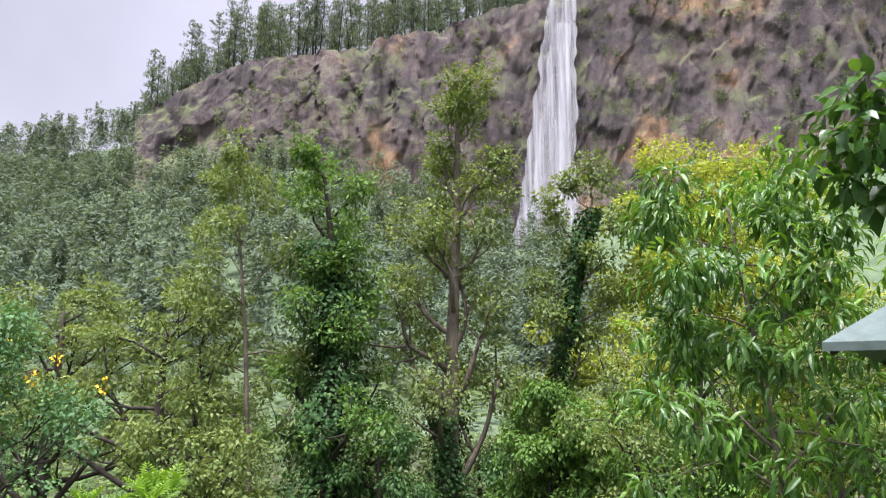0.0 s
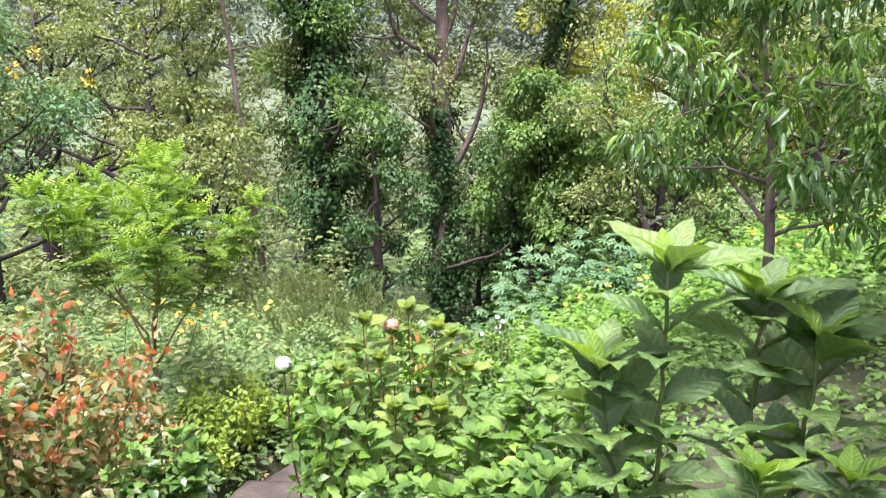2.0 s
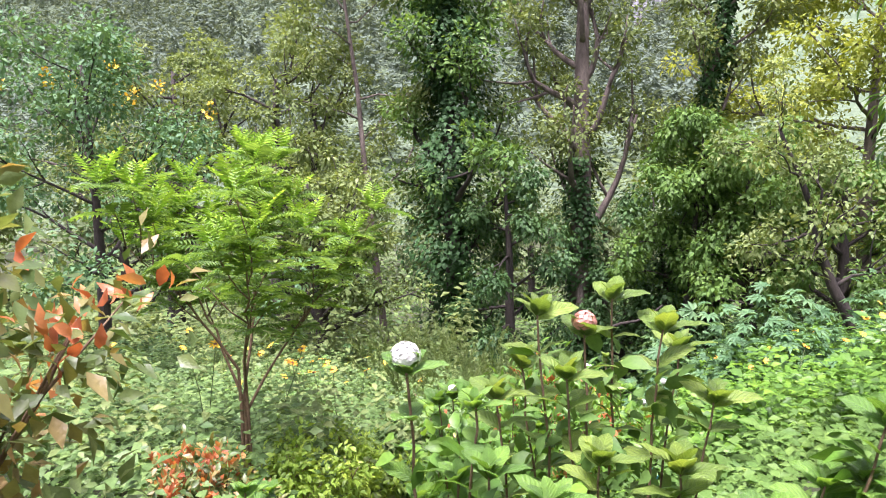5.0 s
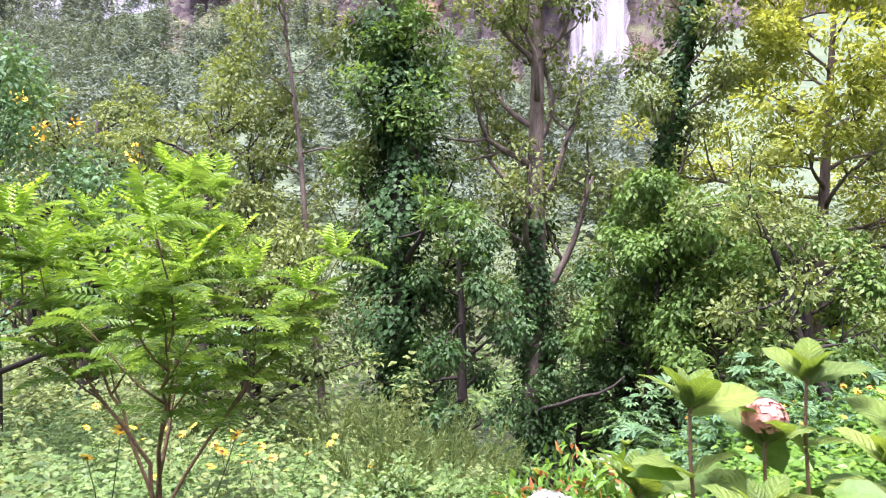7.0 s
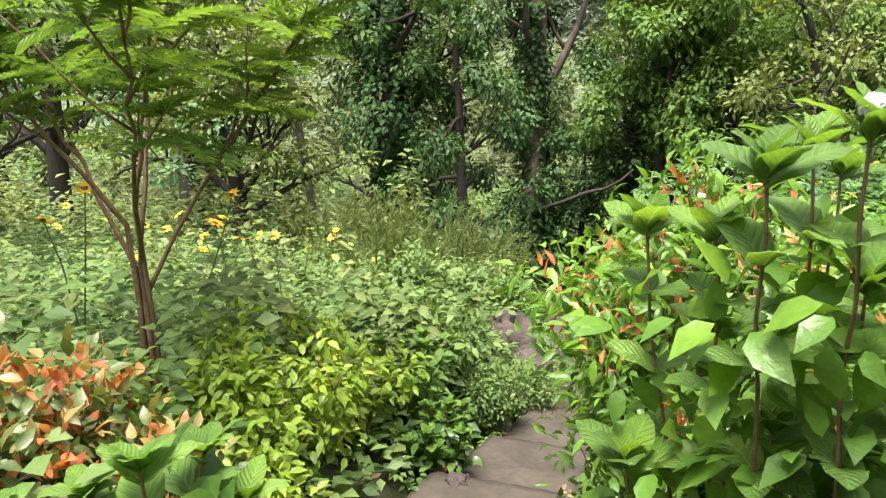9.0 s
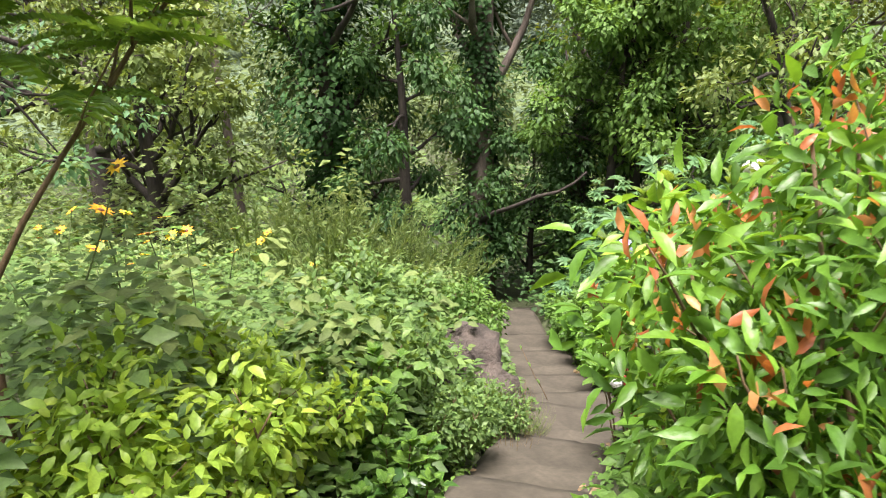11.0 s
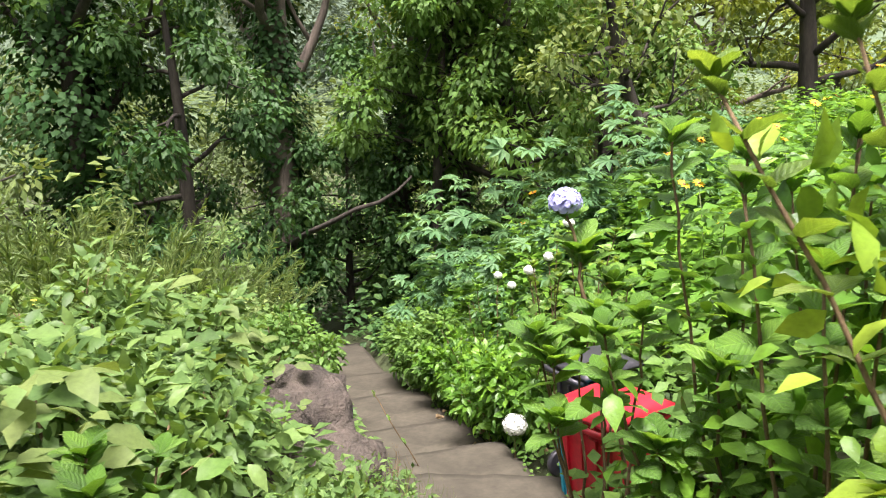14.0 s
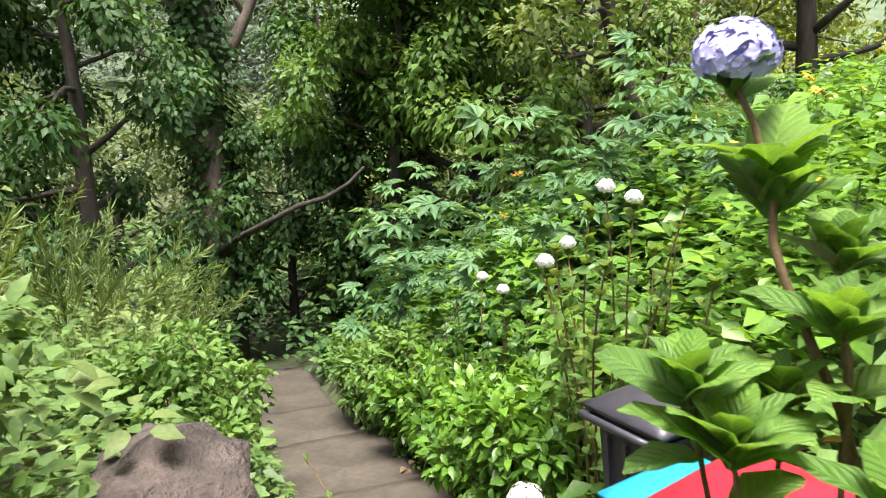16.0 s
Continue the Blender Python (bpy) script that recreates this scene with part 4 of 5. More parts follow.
LEAF = {"hyd": single_leaf("hydrangea_leaf", "oval", 0.62, "hyd"), "hydolive": single_leaf("olive_leaf", "oval", 0.6, "hydolive"), "big": single_leaf("long_leaf", "lance", 0.46, "big"), "bigtip": single_leaf("young_long_leaf", "lance", 0.42, "bigtip")}


def petal_ball(name, material, n, seed):
    """A domed head of four-petalled florets packed side by side."""
    r = np.random.default_rng(seed)
    i = np.arange(n) + 0.5
    z = 1 - 1.45 * i / n
    a = i * 2.39996
    q = np.sqrt(np.maximum(0, 1 - z * z))
    d = unit(np.stack([np.cos(a) * q, np.sin(a) * q, z], 1) + r.normal(0, 0.07, (n, 3)))
    side = unit(np.cross(d, r.normal(size=d.shape)))
    over = np.cross(d, side)
    c = d * r.uniform(0.86, 1.04, n)[:, None] * [1, 1, 0.86]
    b = Build()
    for k in range(4):
        w = side * math.cos(k * math.pi / 2) + over * math.sin(k * math.pi / 2)
        b.leaves(c, w + d * 0.1, d, 2.5 / math.sqrt(n) * r.uniform(0.85, 1.15, n), 0.95, "small")
    b.tube([(0, 0, -0.5), (0, 0, -0.25), (0, 0, 0.25), (0, 0, 0.62)], [0.25, 0.72, 0.74, 0.25], 14)
    return b.mesh(name, material)


def ray_flower(name, material, petals):
    b = Build()
    a = np.linspace(0, 2 * np.pi, petals, endpoint=False)
    d = np.stack([np.cos(a), np.sin(a), 0 * a + 0.15], 1)
    b.leaves(d * 0.12, d, [(0, 0, 1)], 0.9, 0.5, "small")
    b.tube([(0, 0, -0.1), (0, 0, 0.0)], [0.1, 0.14], 7)
    return b.mesh(name, material)


HEAD = {"white": petal_ball("white_head", "white", 110, 1), "blue": petal_ball("blue_head", "blue", 150, 2), "pink": petal_ball("pink_head", "pink", 110, 3),
        "yellow": ray_flower("yellow_head", "yellow", 9), "orange": ray_flower("orange_head", "orange", 9)}


cb = Build()
cb.tube([(0, 0, -0.1), (0, 0, 0.06), (0, 0, 0.14)], [0.18, 0.26, 0.08], 7)
CENTRE = cb.mesh("flower_centre", "brick")


def put(name, me, parent, at, way, size, up=(0, 0, 1), label=""):
    """A leaf or a flower under its plant, along way."""
    ob = new(name, me)
    ob.parent = parent
    y = Vector(way).normalized()
    x = y.cross(Vector(up)).normalized()
    z = x.cross(y)
    m = Matrix((x, y, z)).transposed().to_4x4()
    ob.matrix_basis = Matrix.Translation(at) @ m @ Matrix.Scale(size, 4)
    return tagged(ob, label)


def hydrangea(name, label, base, height, radius, stems, size, leaf, seed, pairs=5, first=0.35, flowers=(), fsize=0.08, filler=0, fill_leaf="glossy", spread=0.4, group="", stem_mat="stem"):
    """A bush of upright stems with crossed pairs of big leaves and flower heads."""
    r = np.random.default_rng(seed)
    root = thing(name, base, label, "shrub", group)
    fillers = []
    for i in range(stems):
        a, q = i * 2.4 + r.uniform(-0.4, 0.4), radius * math.sqrt((i + 0.5) / stems)
        h = height * r.uniform(0.85, 1.0) * (1 - 0.25 * (q / max(radius, 0.01)) ** 2) if stems > 1 else height
        s0 = np.array([math.cos(a) * q * 0.35, math.sin(a) * q * 0.35, -0.05])
        p = bent(s0, (math.cos(a) * q * 0.9, math.sin(a) * q * 0.9, h), math.hypot(h, q * 0.65), 7, 0.03, 0.05 if stems > 1 else 0.012, r)
        b = Build()
        b.tube(p, np.linspace(0.008, 0.004, 8), 6)
        part("stem", b, stem_mat, root)
        for k in range(pairs):
            f = first + (1 - first) * ((k + 0.6) / pairs) ** 0.65
            g = min(f * 7, 6.99)
            c = p[int(g)] * (1 - g % 1) + p[int(g) + 1] * (g % 1)
            for s in (0, math.pi):
                az = k * 1.57 + s + a + r.uniform(-0.45, 0.45)
                el = (-0.3 if leaf == "big" else 0.28) + 1.0 * (k / pairs) ** 2 + r.uniform(-0.35, 0.3)
                sz = size * r.uniform(0.75, 1.15) * (1 - 0.35 * (k / pairs) ** 3)
                put("leaf", LEAF[leaf], root, c, (math.cos(az), math.sin(az), el), sz, up=(r.normal() * 0.25, r.normal() * 0.25, 1))
        for s in range(5):
            az = s * 1.26 + r.uniform(-0.3, 0.3)
            put("leaf", LEAF["bigtip" if leaf == "big" else leaf], root, p[-1], (math.cos(az), math.sin(az), r.uniform(0.5, 1.5)), size * r.uniform(0.55, 0.8))
        if i % 3 == 0 and i // 3 < len(flowers):
            put("flower_head", HEAD[flowers[i // 3]], root, p[-1] + [0, 0, fsize * 1.3], (0.2, 1, 0.1), fsize, label=flowers[i // 3] + " rounded flower head")
        fillers += list(p[2:7])
    if filler:
        b = Build()
        clumps(b, np.array(fillers), radius * 0.28, filler, size * 0.8, r, 0.1, 0.9, 0.6, "mid")
        part("foliage", b, fill_leaf, root)
    return root


def shoot(root, base, pts, size, leaf, r, pairs=4, first=0.45, crown=7, flower="", fsize=0.08, thick=0.008, stem_mat="stem", rise=0.75, lift=0.15):
    """One stem through the places pts, with crossed leaf pairs, a rosette at its top and perhaps a flower head."""
    pts = np.array(pts, float) - np.array(base)
    t = np.linspace(0, len(pts) - 1, 12)
    p = np.stack([np.interp(t, np.arange(len(pts)), pts[:, k]) for k in range(3)], 1)
    p[1:-1] = (p[:-2] + 2 * p[1:-1] + p[2:]) / 4 + r.normal(0, 0.006, (10, 3))
    b = Build()
    b.tube(p, np.linspace(thick, thick * 0.55, 12), 7)
    part("stem", b, stem_mat, root)
    young = "bigtip" if leaf == "big" else leaf
    for k in range(pairs):
        g = min((first + (0.97 - first) * (k + 0.3) / pairs) * 11, 10.99)
        c = p[int(g)] * (1 - g % 1) + p[int(g) + 1] * (g % 1)
        for h in (0, math.pi):
            az = k * 1.57 + h + r.uniform(-0.4, 0.4)
            put("leaf", LEAF[leaf], root, c, (math.cos(az), math.sin(az), lift + 0.35 * k / pairs + r.uniform(-0.35, 0.35)), size * r.uniform(0.8, 1.15), up=(r.normal() * 0.25, r.normal() * 0.25, 1))
    for k in range(crown):
        az = k * 2.4 + r.uniform(-0.25, 0.25)
        f = k / max(crown - 1, 1)
        put("leaf", LEAF[young if f > 0.5 else leaf], root, p[-1] - np.array([0, 0, 0.006 * (crown - k)]), (math.cos(az), math.sin(az), 0.42 + rise * f * 1.6 + r.uniform(-0.12, 0.12)), size * (1.15 - 0.6 * f) * r.uniform(0.9, 1.1), up=(r.normal() * 0.15, r.normal() * 0.15, 1))
    if flower:
        put("flower_head", HEAD[flower], root, p[-1] + [0, 0, fsize * 0.7], (0.2, 1, 0.1), fsize, label=flower + " rounded flower head")
    return p


def shoot_bush(name, label, x, y, tops, size, leaf, seed, flowers=None, fsize=0.07, filler=0, fill_leaf="bright", group="", pairs=4, first=0.45, crown=7, stem_mat="stem", thick=0.008, rise=0.75, lift=0.15):
    """A bush whose stems fan out from its foot to the given tops."""
    r = np.random.default_rng(seed)
    base = on(x, y)
    root = thing(name, base, label, "shrub", group)
    fillers = []
    for i, top in enumerate(tops):
        top = np.array(top, float)
        foot_at = np.array([x + (top[0] - x) * 0.3 + r.uniform(-0.04, 0.04), y + (top[1] - y) * 0.3 + r.uniform(-0.04, 0.04), base[2] - 0.06])
        mid = foot_at * 0.45 + top * 0.55 + np.array([(top[0] - x) * 0.12, (top[1] - y) * 0.12, 0.03])
        p = shoot(root, base, (foot_at, mid, top), size * r.uniform(0.88, 1.12), leaf, r, pairs, first, crown, (flowers or {}).get(i, ""), fsize, thick, stem_mat, rise, lift)
        fillers += list(p[3:10:2])
    if filler:
        b = Build()
        clumps(b, np.array(fillers), 0.13, filler, size * 0.75, r, 0.1, 0.9, 0.6, "mid")
        part("foliage", b, fill_leaf, root)
    return root


def shrub(name, label, base, height, radius, stems, leaf, size, count, seed, tip="", tip_label="", width=0.5, flowers="", nf=0, fsize=0.05, clump=0.16, group="", stem_mat="stem", tip_count=8, first=2):
    """A twiggy bush with many smaller leaves; its shoots may end in coloured young leaves."""
    r = np.random.default_rng(seed)
    root = thing(name, base, label, "shrub", group)
    cen, ends = [], []
    for i in range(stems):
        a, q = i * 2.4 + r.uniform(-0.4, 0.4), radius * math.sqrt((i + 0.5) / stems)
        h = height * r.uniform(0.75, 1.02) * (1 - 0.3 * (q / radius) ** 2)
        b = Build()
        p = bent((math.cos(a) * q * 0.3, math.sin(a) * q * 0.3, -0.05), (math.cos(a) * q, math.sin(a) * q, h), math.hypot(h, q * 0.7), 7, 0.02, 0.08, r)
        b.tube(p, np.linspace(0.012, 0.004, 8), 5)
        for k in (3, 4, 5, 6):
            w = bent(p[k], (r.normal(), r.normal(), 0.9), height * 0.2, 3, 0.1, 0.15, r)
            b.tube(w, np.linspace(0.005, 0.002, 4), 4)
            cen += list(w[1:])
            ends.append(w[-1])
        part("stem", b, stem_mat, root)
        cen += list(p[first:])
        ends.append(p[-1])
    b = Build()
    clumps(b, np.array(cen), clump, count, size, r, 0.1, 0.9, width, "mid" if size > 0.07 else "small")
    part("foliage", b, leaf, root)
    if tip:
        b = Build()
        e = np.array(ends)[np.array(ends)[:, 2] > height * 0.45].repeat(tip_count, 0)
        b.leaves(e + r.normal(size=e.shape) * 0.035, r.normal(size=e.shape) * 0.6 + [0, 0, 0.8], r.normal(size=e.shape) + [0, 0, 0.5], size * r.uniform(0.6, 1.1, len(e)), width, "mid")
        part("young_leaves", b, tip, root, tip_label)
    for i in range(nf):
        e = ends[int(r.integers(len(ends)))]
        put("flower", HEAD[flowers], root, e + [0, 0, 0.03], (r.normal(), r.normal() - 1, 0.2), fsize, up=(0, -0.6, 1), label=flowers + " daisy-like flower")
    return root


# beside the upper path
shrub("red_leaf_shrub", "shrub with bronze leaves and orange-red shoots", on(-1.95, 3.0), 1.62, 0.52, 14, "bronze", 0.062, 24, 101, "red", "orange-red young leaves", group="red-leaved shrubs", tip_count=12)
shrub("red_leaf_shrub", "bronze-leaved shrub with a few red shoots", on(-1.85, 2.25), 1.3, 0.45, 10, "bronze", 0.062, 27, 102, "red", "orange-red young leaves", group="red-leaved shrubs", tip_count=8)
shrub("red_leaf_shrub", "small shrub with orange-red shoots beside the feathery tree", on(-2.9, 6.6), 1.0, 0.42, 9, "bronze", 0.08, 14, 103, "red", "orange-red young leaves", group="red-leaved shrubs", tip_count=14)
hydrangea("white_hydrangea", "hydrangea with one pale white head among red shrubs", on(-1.62, 2.6), 1.3, 0.14, 4, 0.12, "hyd", 119, pairs=5, first=0.4, flowers=("white",), fsize=0.05)
hydrangea("hydrangea_bush", "bright green hydrangea without flowers", on(-2.38, 5.85), 1.0, 0.4, 10, 0.17, "hyd", 105, filler=6)
shoot_bush("hydrangea_bush", "tall olive-leaved hydrangea with one faded pink flower head", -0.33, 5.25,
           [(-0.34, 5.22, -0.37), (-0.54, 5.15, -0.27), (-0.22, 5.27, -0.22), (-0.01, 5.2, -0.34), (-0.42, 5.0, -0.5), (0.0, 4.8, -0.8), (-0.3, 4.75, -0.75), (0.2, 5.2, -0.65), (-0.62, 5.35, -0.55), (0.1, 5.5, -0.5), (-0.72, 5.1, -0.62)],
           0.155, "hydolive", 106, {0: "pink"}, 0.052, 8, "midgreen", pairs=5, first=0.35, rise=1.1)
shoot_bush("hydrangea_bush", "leafy hydrangea with fresh green upright shoots", -0.1, 4.3,
           [(-0.48, 4.45, -0.8), (-0.1, 4.3, -0.85), (0.25, 4.4, -0.8), (0.1, 3.95, -0.95), (-0.45, 4.05, -0.95), (0.45, 4.6, -0.75), (0.62, 4.55, -0.5), (0.6, 4.2, -0.72), (-0.25, 3.85, -1.05), (0.35, 4.0, -0.9)],
           0.165, "hyd", 107, filler=10, pairs=5, first=0.3)
shoot_bush("white_hydrangea", "hydrangea shoot with one large white ball head", -0.8, 4.45,
           [(-0.94, 4.3, -0.29), (-0.75, 4.6, -0.5), (-0.68, 4.35, -0.65), (-0.82, 4.65, -0.8)], 0.13, "hyd", 120, {0: "white"}, 0.048, 6, "bright", pairs=4, first=0.4)
shoot_bush("hydrangea_bush", "large-leaved hydrangea with one pale bud beside the path", -0.75, 5.95,
           [(-0.96, 5.5, -0.75), (-0.9, 5.8, -0.82), (-1.05, 5.62, -0.82), (-1.08, 5.75, -0.95), (-1.15, 5.95, -0.98), (-0.86, 5.65, -1.02), (-1.0, 5.95, -1.2), (-0.95, 5.75, -1.32), (-1.2, 5.85, -1.45), (-0.7, 6.1, -0.9), (-0.55, 5.8, -1.0), (-0.75, 5.65, -1.3)],
           0.12, "hyd", 118, {0: "white"}, 0.022, 16, "bright", pairs=6, first=0.2, rise=0.9, thick=0.0055)
shoot_bush("broadleaf_plant", "tall plant with broad glossy leaves and lime tips", 0.97, 2.98,
           [(0.92, 2.97, 0.66), (0.66, 3.02, 0.22)], 0.36, "big", 111, group="broad-leaved plants", pairs=6, first=0.35, stem_mat="green_stem", thick=0.013, crown=7, rise=0.5, lift=0.45)
shoot_bush("broadleaf_plant", "tall plant with broad glossy dark green leaves", 1.4, 2.98,
           [(1.34, 3.02, 0.5), (1.52, 2.88, 0.38)], 0.36, "big", 112, group="broad-leaved plants", pairs=6, first=0.3, stem_mat="green_stem", thick=0.013, crown=7, rise=0.5, lift=0.45)
hydrangea("hydrangea_bush", "low leafy hydrangea with fresh green leaves", on(-0.2, 3.45), 0.8, 0.42, 14, 0.14, "hyd", 108, filler=10)
hydrangea("hydrangea_bush", "low leafy hydrangea beside the broad-leaved plants", on(0.45, 3.3), 0.8, 0.42, 14, 0.14, "hyd", 109, filler=10)
hydrangea("hydrangea_bush", "leafy hydrangea among small plants", on(0.95, 4.3), 0.9, 0.5, 14, 0.14, "hyd", 110, filler=10)
hydrangea("broadleaf_plant", "shorter plant with long glossy leaves", on(1.3, 2.5), 0.8, 0.22, 2, 0.3, "big", 113, pairs=5, first=0.3, stem_mat="green_stem", group="broad-leaved plants")
# along the middle of the path
shrub("photinia_shrub", "glossy green shrub with scattered red shoots", on(-0.7, 6.95), 1.7, 0.4, 12, "bright", 0.075, 26, 121, "red", "orange-red young leaves", width=0.36, tip_count=5, group="red-tipped shrubs")
shrub("photinia_shrub", "glossy light green shrub with red shoot tips", on(-0.55, 7.6), 1.85, 0.36, 12, "bright", 0.1, 22, 122, "red", "orange-red young leaves", width=0.34, tip_count=5, group="red-tipped shrubs")
hydrangea("hydrangea_bush", "tall leggy hydrangea with olive leaves and white head", on(-0.3, 8.65), 2.0, 0.42, 15, 0.12, "hydolive", 123, pairs=8, first=0.25, flowers=("white",), filler=7, fill_leaf="lime", fsize=0.055)
hydrangea("hydrangea_bush", "leggy hydrangea with bare brown stems", on(0.08, 9.6), 1.8, 0.45, 14, 0.13, "hyd", 124, pairs=7, first=0.35, filler=8, fill_leaf="bright")
shrub("lime_shrub", "yellow-green shrub with small bright leaves", on(-2.75, 8.1), 1.05, 0.55, 13, "lime", 0.075, 20, 125, group="lime shrubs")
shrub("lime_shrub", "yellow-green shrub beside the path", on(-2.55, 9.3), 1.0, 0.5, 13, "lime", 0.075, 20, 126, group="lime shrubs")
hydrangea("hydrangea_bush", "dark green hydrangea on the bank", on(-2.05, 9.95), 0.95, 0.45, 10, 0.13, "hyd", 127, filler=12, fill_leaf="midgreen")
hydrangea("hydrangea_bush", "young hydrangea with fresh leaves on the bank", on(-1.75, 9.4), 0.6, 0.32, 8, 0.12, "hyd", 128, filler=8)
shrub("leafy_shrub", "light green leafy bush over the boulder", on(-2.05, 12.35), 1.3, 0.5, 14, "cover", 0.09, 22, 129)
shrub("leafy_shrub", "light green leafy bush on the bank", on(-2.1, 10.9), 1.1, 0.6, 12, "cover", 0.09, 22, 130)
shrub("leafy_shrub", "fern-like green bush where the path ends", on(-0.9, 15.2), 1.1, 0.6, 12, "midgreen", 0.08, 22, 131)
shrub("low_shrub", "small fine-leaved plant at the foot of the boulder", on(-1.0, 11.6), 0.5, 0.3, 9, "cover", 0.045, 22, 148)
shrub("low_shrub", "small leafy plant at the path edge", on(-1.4, 10.75), 0.65, 0.32, 9, "cover", 0.06, 22, 149)
shrub("low_shrub", "small leafy plant hanging over the boulder", on(-1.55, 12.1), 0.7, 0.3, 9, "midgreen", 0.06, 20, 150)
# by the bins and the lower steps
r5 = np.random.default_rng(132)
blue_base = on(0.2, 10.86)
blue = thing("blue_hydrangea", blue_base, "tall single-stemmed hydrangea with one lavender-blue head", "shrub")
bp = shoot(blue, blue_base, [(0.2, 10.86, blue_base[2] - 0.05), (0.17, 10.95, -3.4), (0.13, 11.0, -3.12), (0.07, 11.08, -2.9), (0.06, 11.12, -2.76), (0.08, 11.15, -2.64), (0.03, 11.19, -2.5)], 0.13, "hyd", r5, 0, 0.7, 5, "blue", 0.077, 0.012)
for k in range(11):
    az = k * 2.4 + 0.5
    put("leaf", LEAF["hyd"], blue, np.array((0.08, 11.15, -2.66 - 0.01 * k)) - np.array(blue_base), (math.cos(az), math.sin(az), 0.9 + r5.uniform(-0.5, 0.4)), 0.18 * r5.uniform(0.85, 1.1))
shoot_bush("hydrangea_bush", "hydrangea with big fresh leaf rosettes over the bins", 0.02, 10.88,
           [(-0.19, 11.05, -2.99), (-0.16, 10.98, -3.08), (0.08, 10.98, -2.9), (0.22, 11.1, -2.82), (0.02, 11.06, -3.06), (-0.03, 10.75, -3.12), (-0.2, 10.85, -3.3), (0.12, 10.7, -2.85)],
           0.17, "hyd", 133, pairs=1, first=0.8, crown=9, rise=0.85)
shoot_bush("hydrangea_bush", "leggy hydrangea with large leaves behind the bins", 0.35, 10.35,
           [(0.03, 10.4, -2.12), (0.37, 10.42, -2.2), (0.77, 10.4, -2.3), (0.3, 10.4, -2.8), (-0.24, 10.4, -2.78), (0.45, 10.5, -3.2), (0.1, 10.2, -2.9), (0.6, 10.2, -2.6), (-0.08, 10.3, -3.2), (0.3, 10.1, -3.0), (0.55, 10.55, -2.7), (0.9, 10.3, -2.8)],
           0.15, "hyd", 134, filler=9, pairs=6, first=0.3)
hydrangea("white_hydrangea", "thin-stemmed hydrangea with small white heads", on(1.1, 13.15), 1.9, 0.42, 12, 0.1, "hydolive", 135, pairs=8, first=0.25, flowers=("white", "white", "white", "white"), fsize=0.045, filler=5, fill_leaf="midgreen")
hydrangea("white_hydrangea", "hydrangea with small white heads by the steps", on(1.2, 14.8), 1.5, 0.45, 10, 0.1, "hyd", 136, pairs=6, first=0.3, flowers=("white", "white"), fsize=0.045, filler=8)
for i, (x, y, h) in enumerate(((0.98, 13.7, 0.75), (1.05, 14.4, 0.8), (1.1, 15.3, 0.8), (1.1, 16.2, 0.85), (1.1, 17.0, 0.9))):
    shrub("low_shrub", "low bushy shrub with fresh green leaves by the steps", on(x, y), h, 0.5, 11, "bright" if i < 3 else "midgreen", 0.1, 22, 140 + i, group="low shrubs by the steps")
hydrangea("white_hydrangea", "low hydrangea with one large white ball head", on(0.62, 13.2), 0.24, 0.02, 1, 0.06, "hyd", 147, pairs=2, flowers=("white",), fsize=0.095)

# single flowers standing over the cover
def flower_plant(where, h, colour, seed):
    r = np.random.default_rng(seed)
    root = thing("flowering_plant", where, colour + " daisy-like flower on a leafy stem", "flower", colour + " flowers")
    p = bent((0, 0, -0.05), (r.normal(0, 0.15), r.normal(0, 0.15), 1), h, 5, 0, 0.08, r)
    b = Build()
    b.tube(p, np.linspace(0.007, 0.004, 6), 5)
    part("stem", b, "green_stem", root)
    for k in (2, 3, 4, 5):
        a = r.uniform(0, 6.28)
        put("leaf", LEAF["hyd"], root, p[k], (math.cos(a), math.sin(a), 0.3), 0.12)
    head = put("flower_head", HEAD[colour], root, p[-1], (r.normal(), r.normal() - 0.6, 0.3), r.uniform(0.05, 0.075), up=(0, -0.8, 1))
    put("flower_centre", CENTRE, head, (0, 0, 0.04), (0, 1, 0), 1.0, label="orange-brown flower centre")


r3 = np.random.default_rng(9)
for i in range(34):
    x, y = r3.uniform(-7, -2.6), r3.uniform(8.5, 15)
    flower_plant(on(x, y), r3.uniform(1.15, 1.55), "yellow" if i % 3 else "orange", 200 + i)
for i in range(44):
    x, y = r3.uniform(2.0, 8), r3.uniform(11.5, 18)
    flower_plant(on(x, y), r3.uniform(1.4, 2.0), "orange" if i % 3 else "yellow", 300 + i)


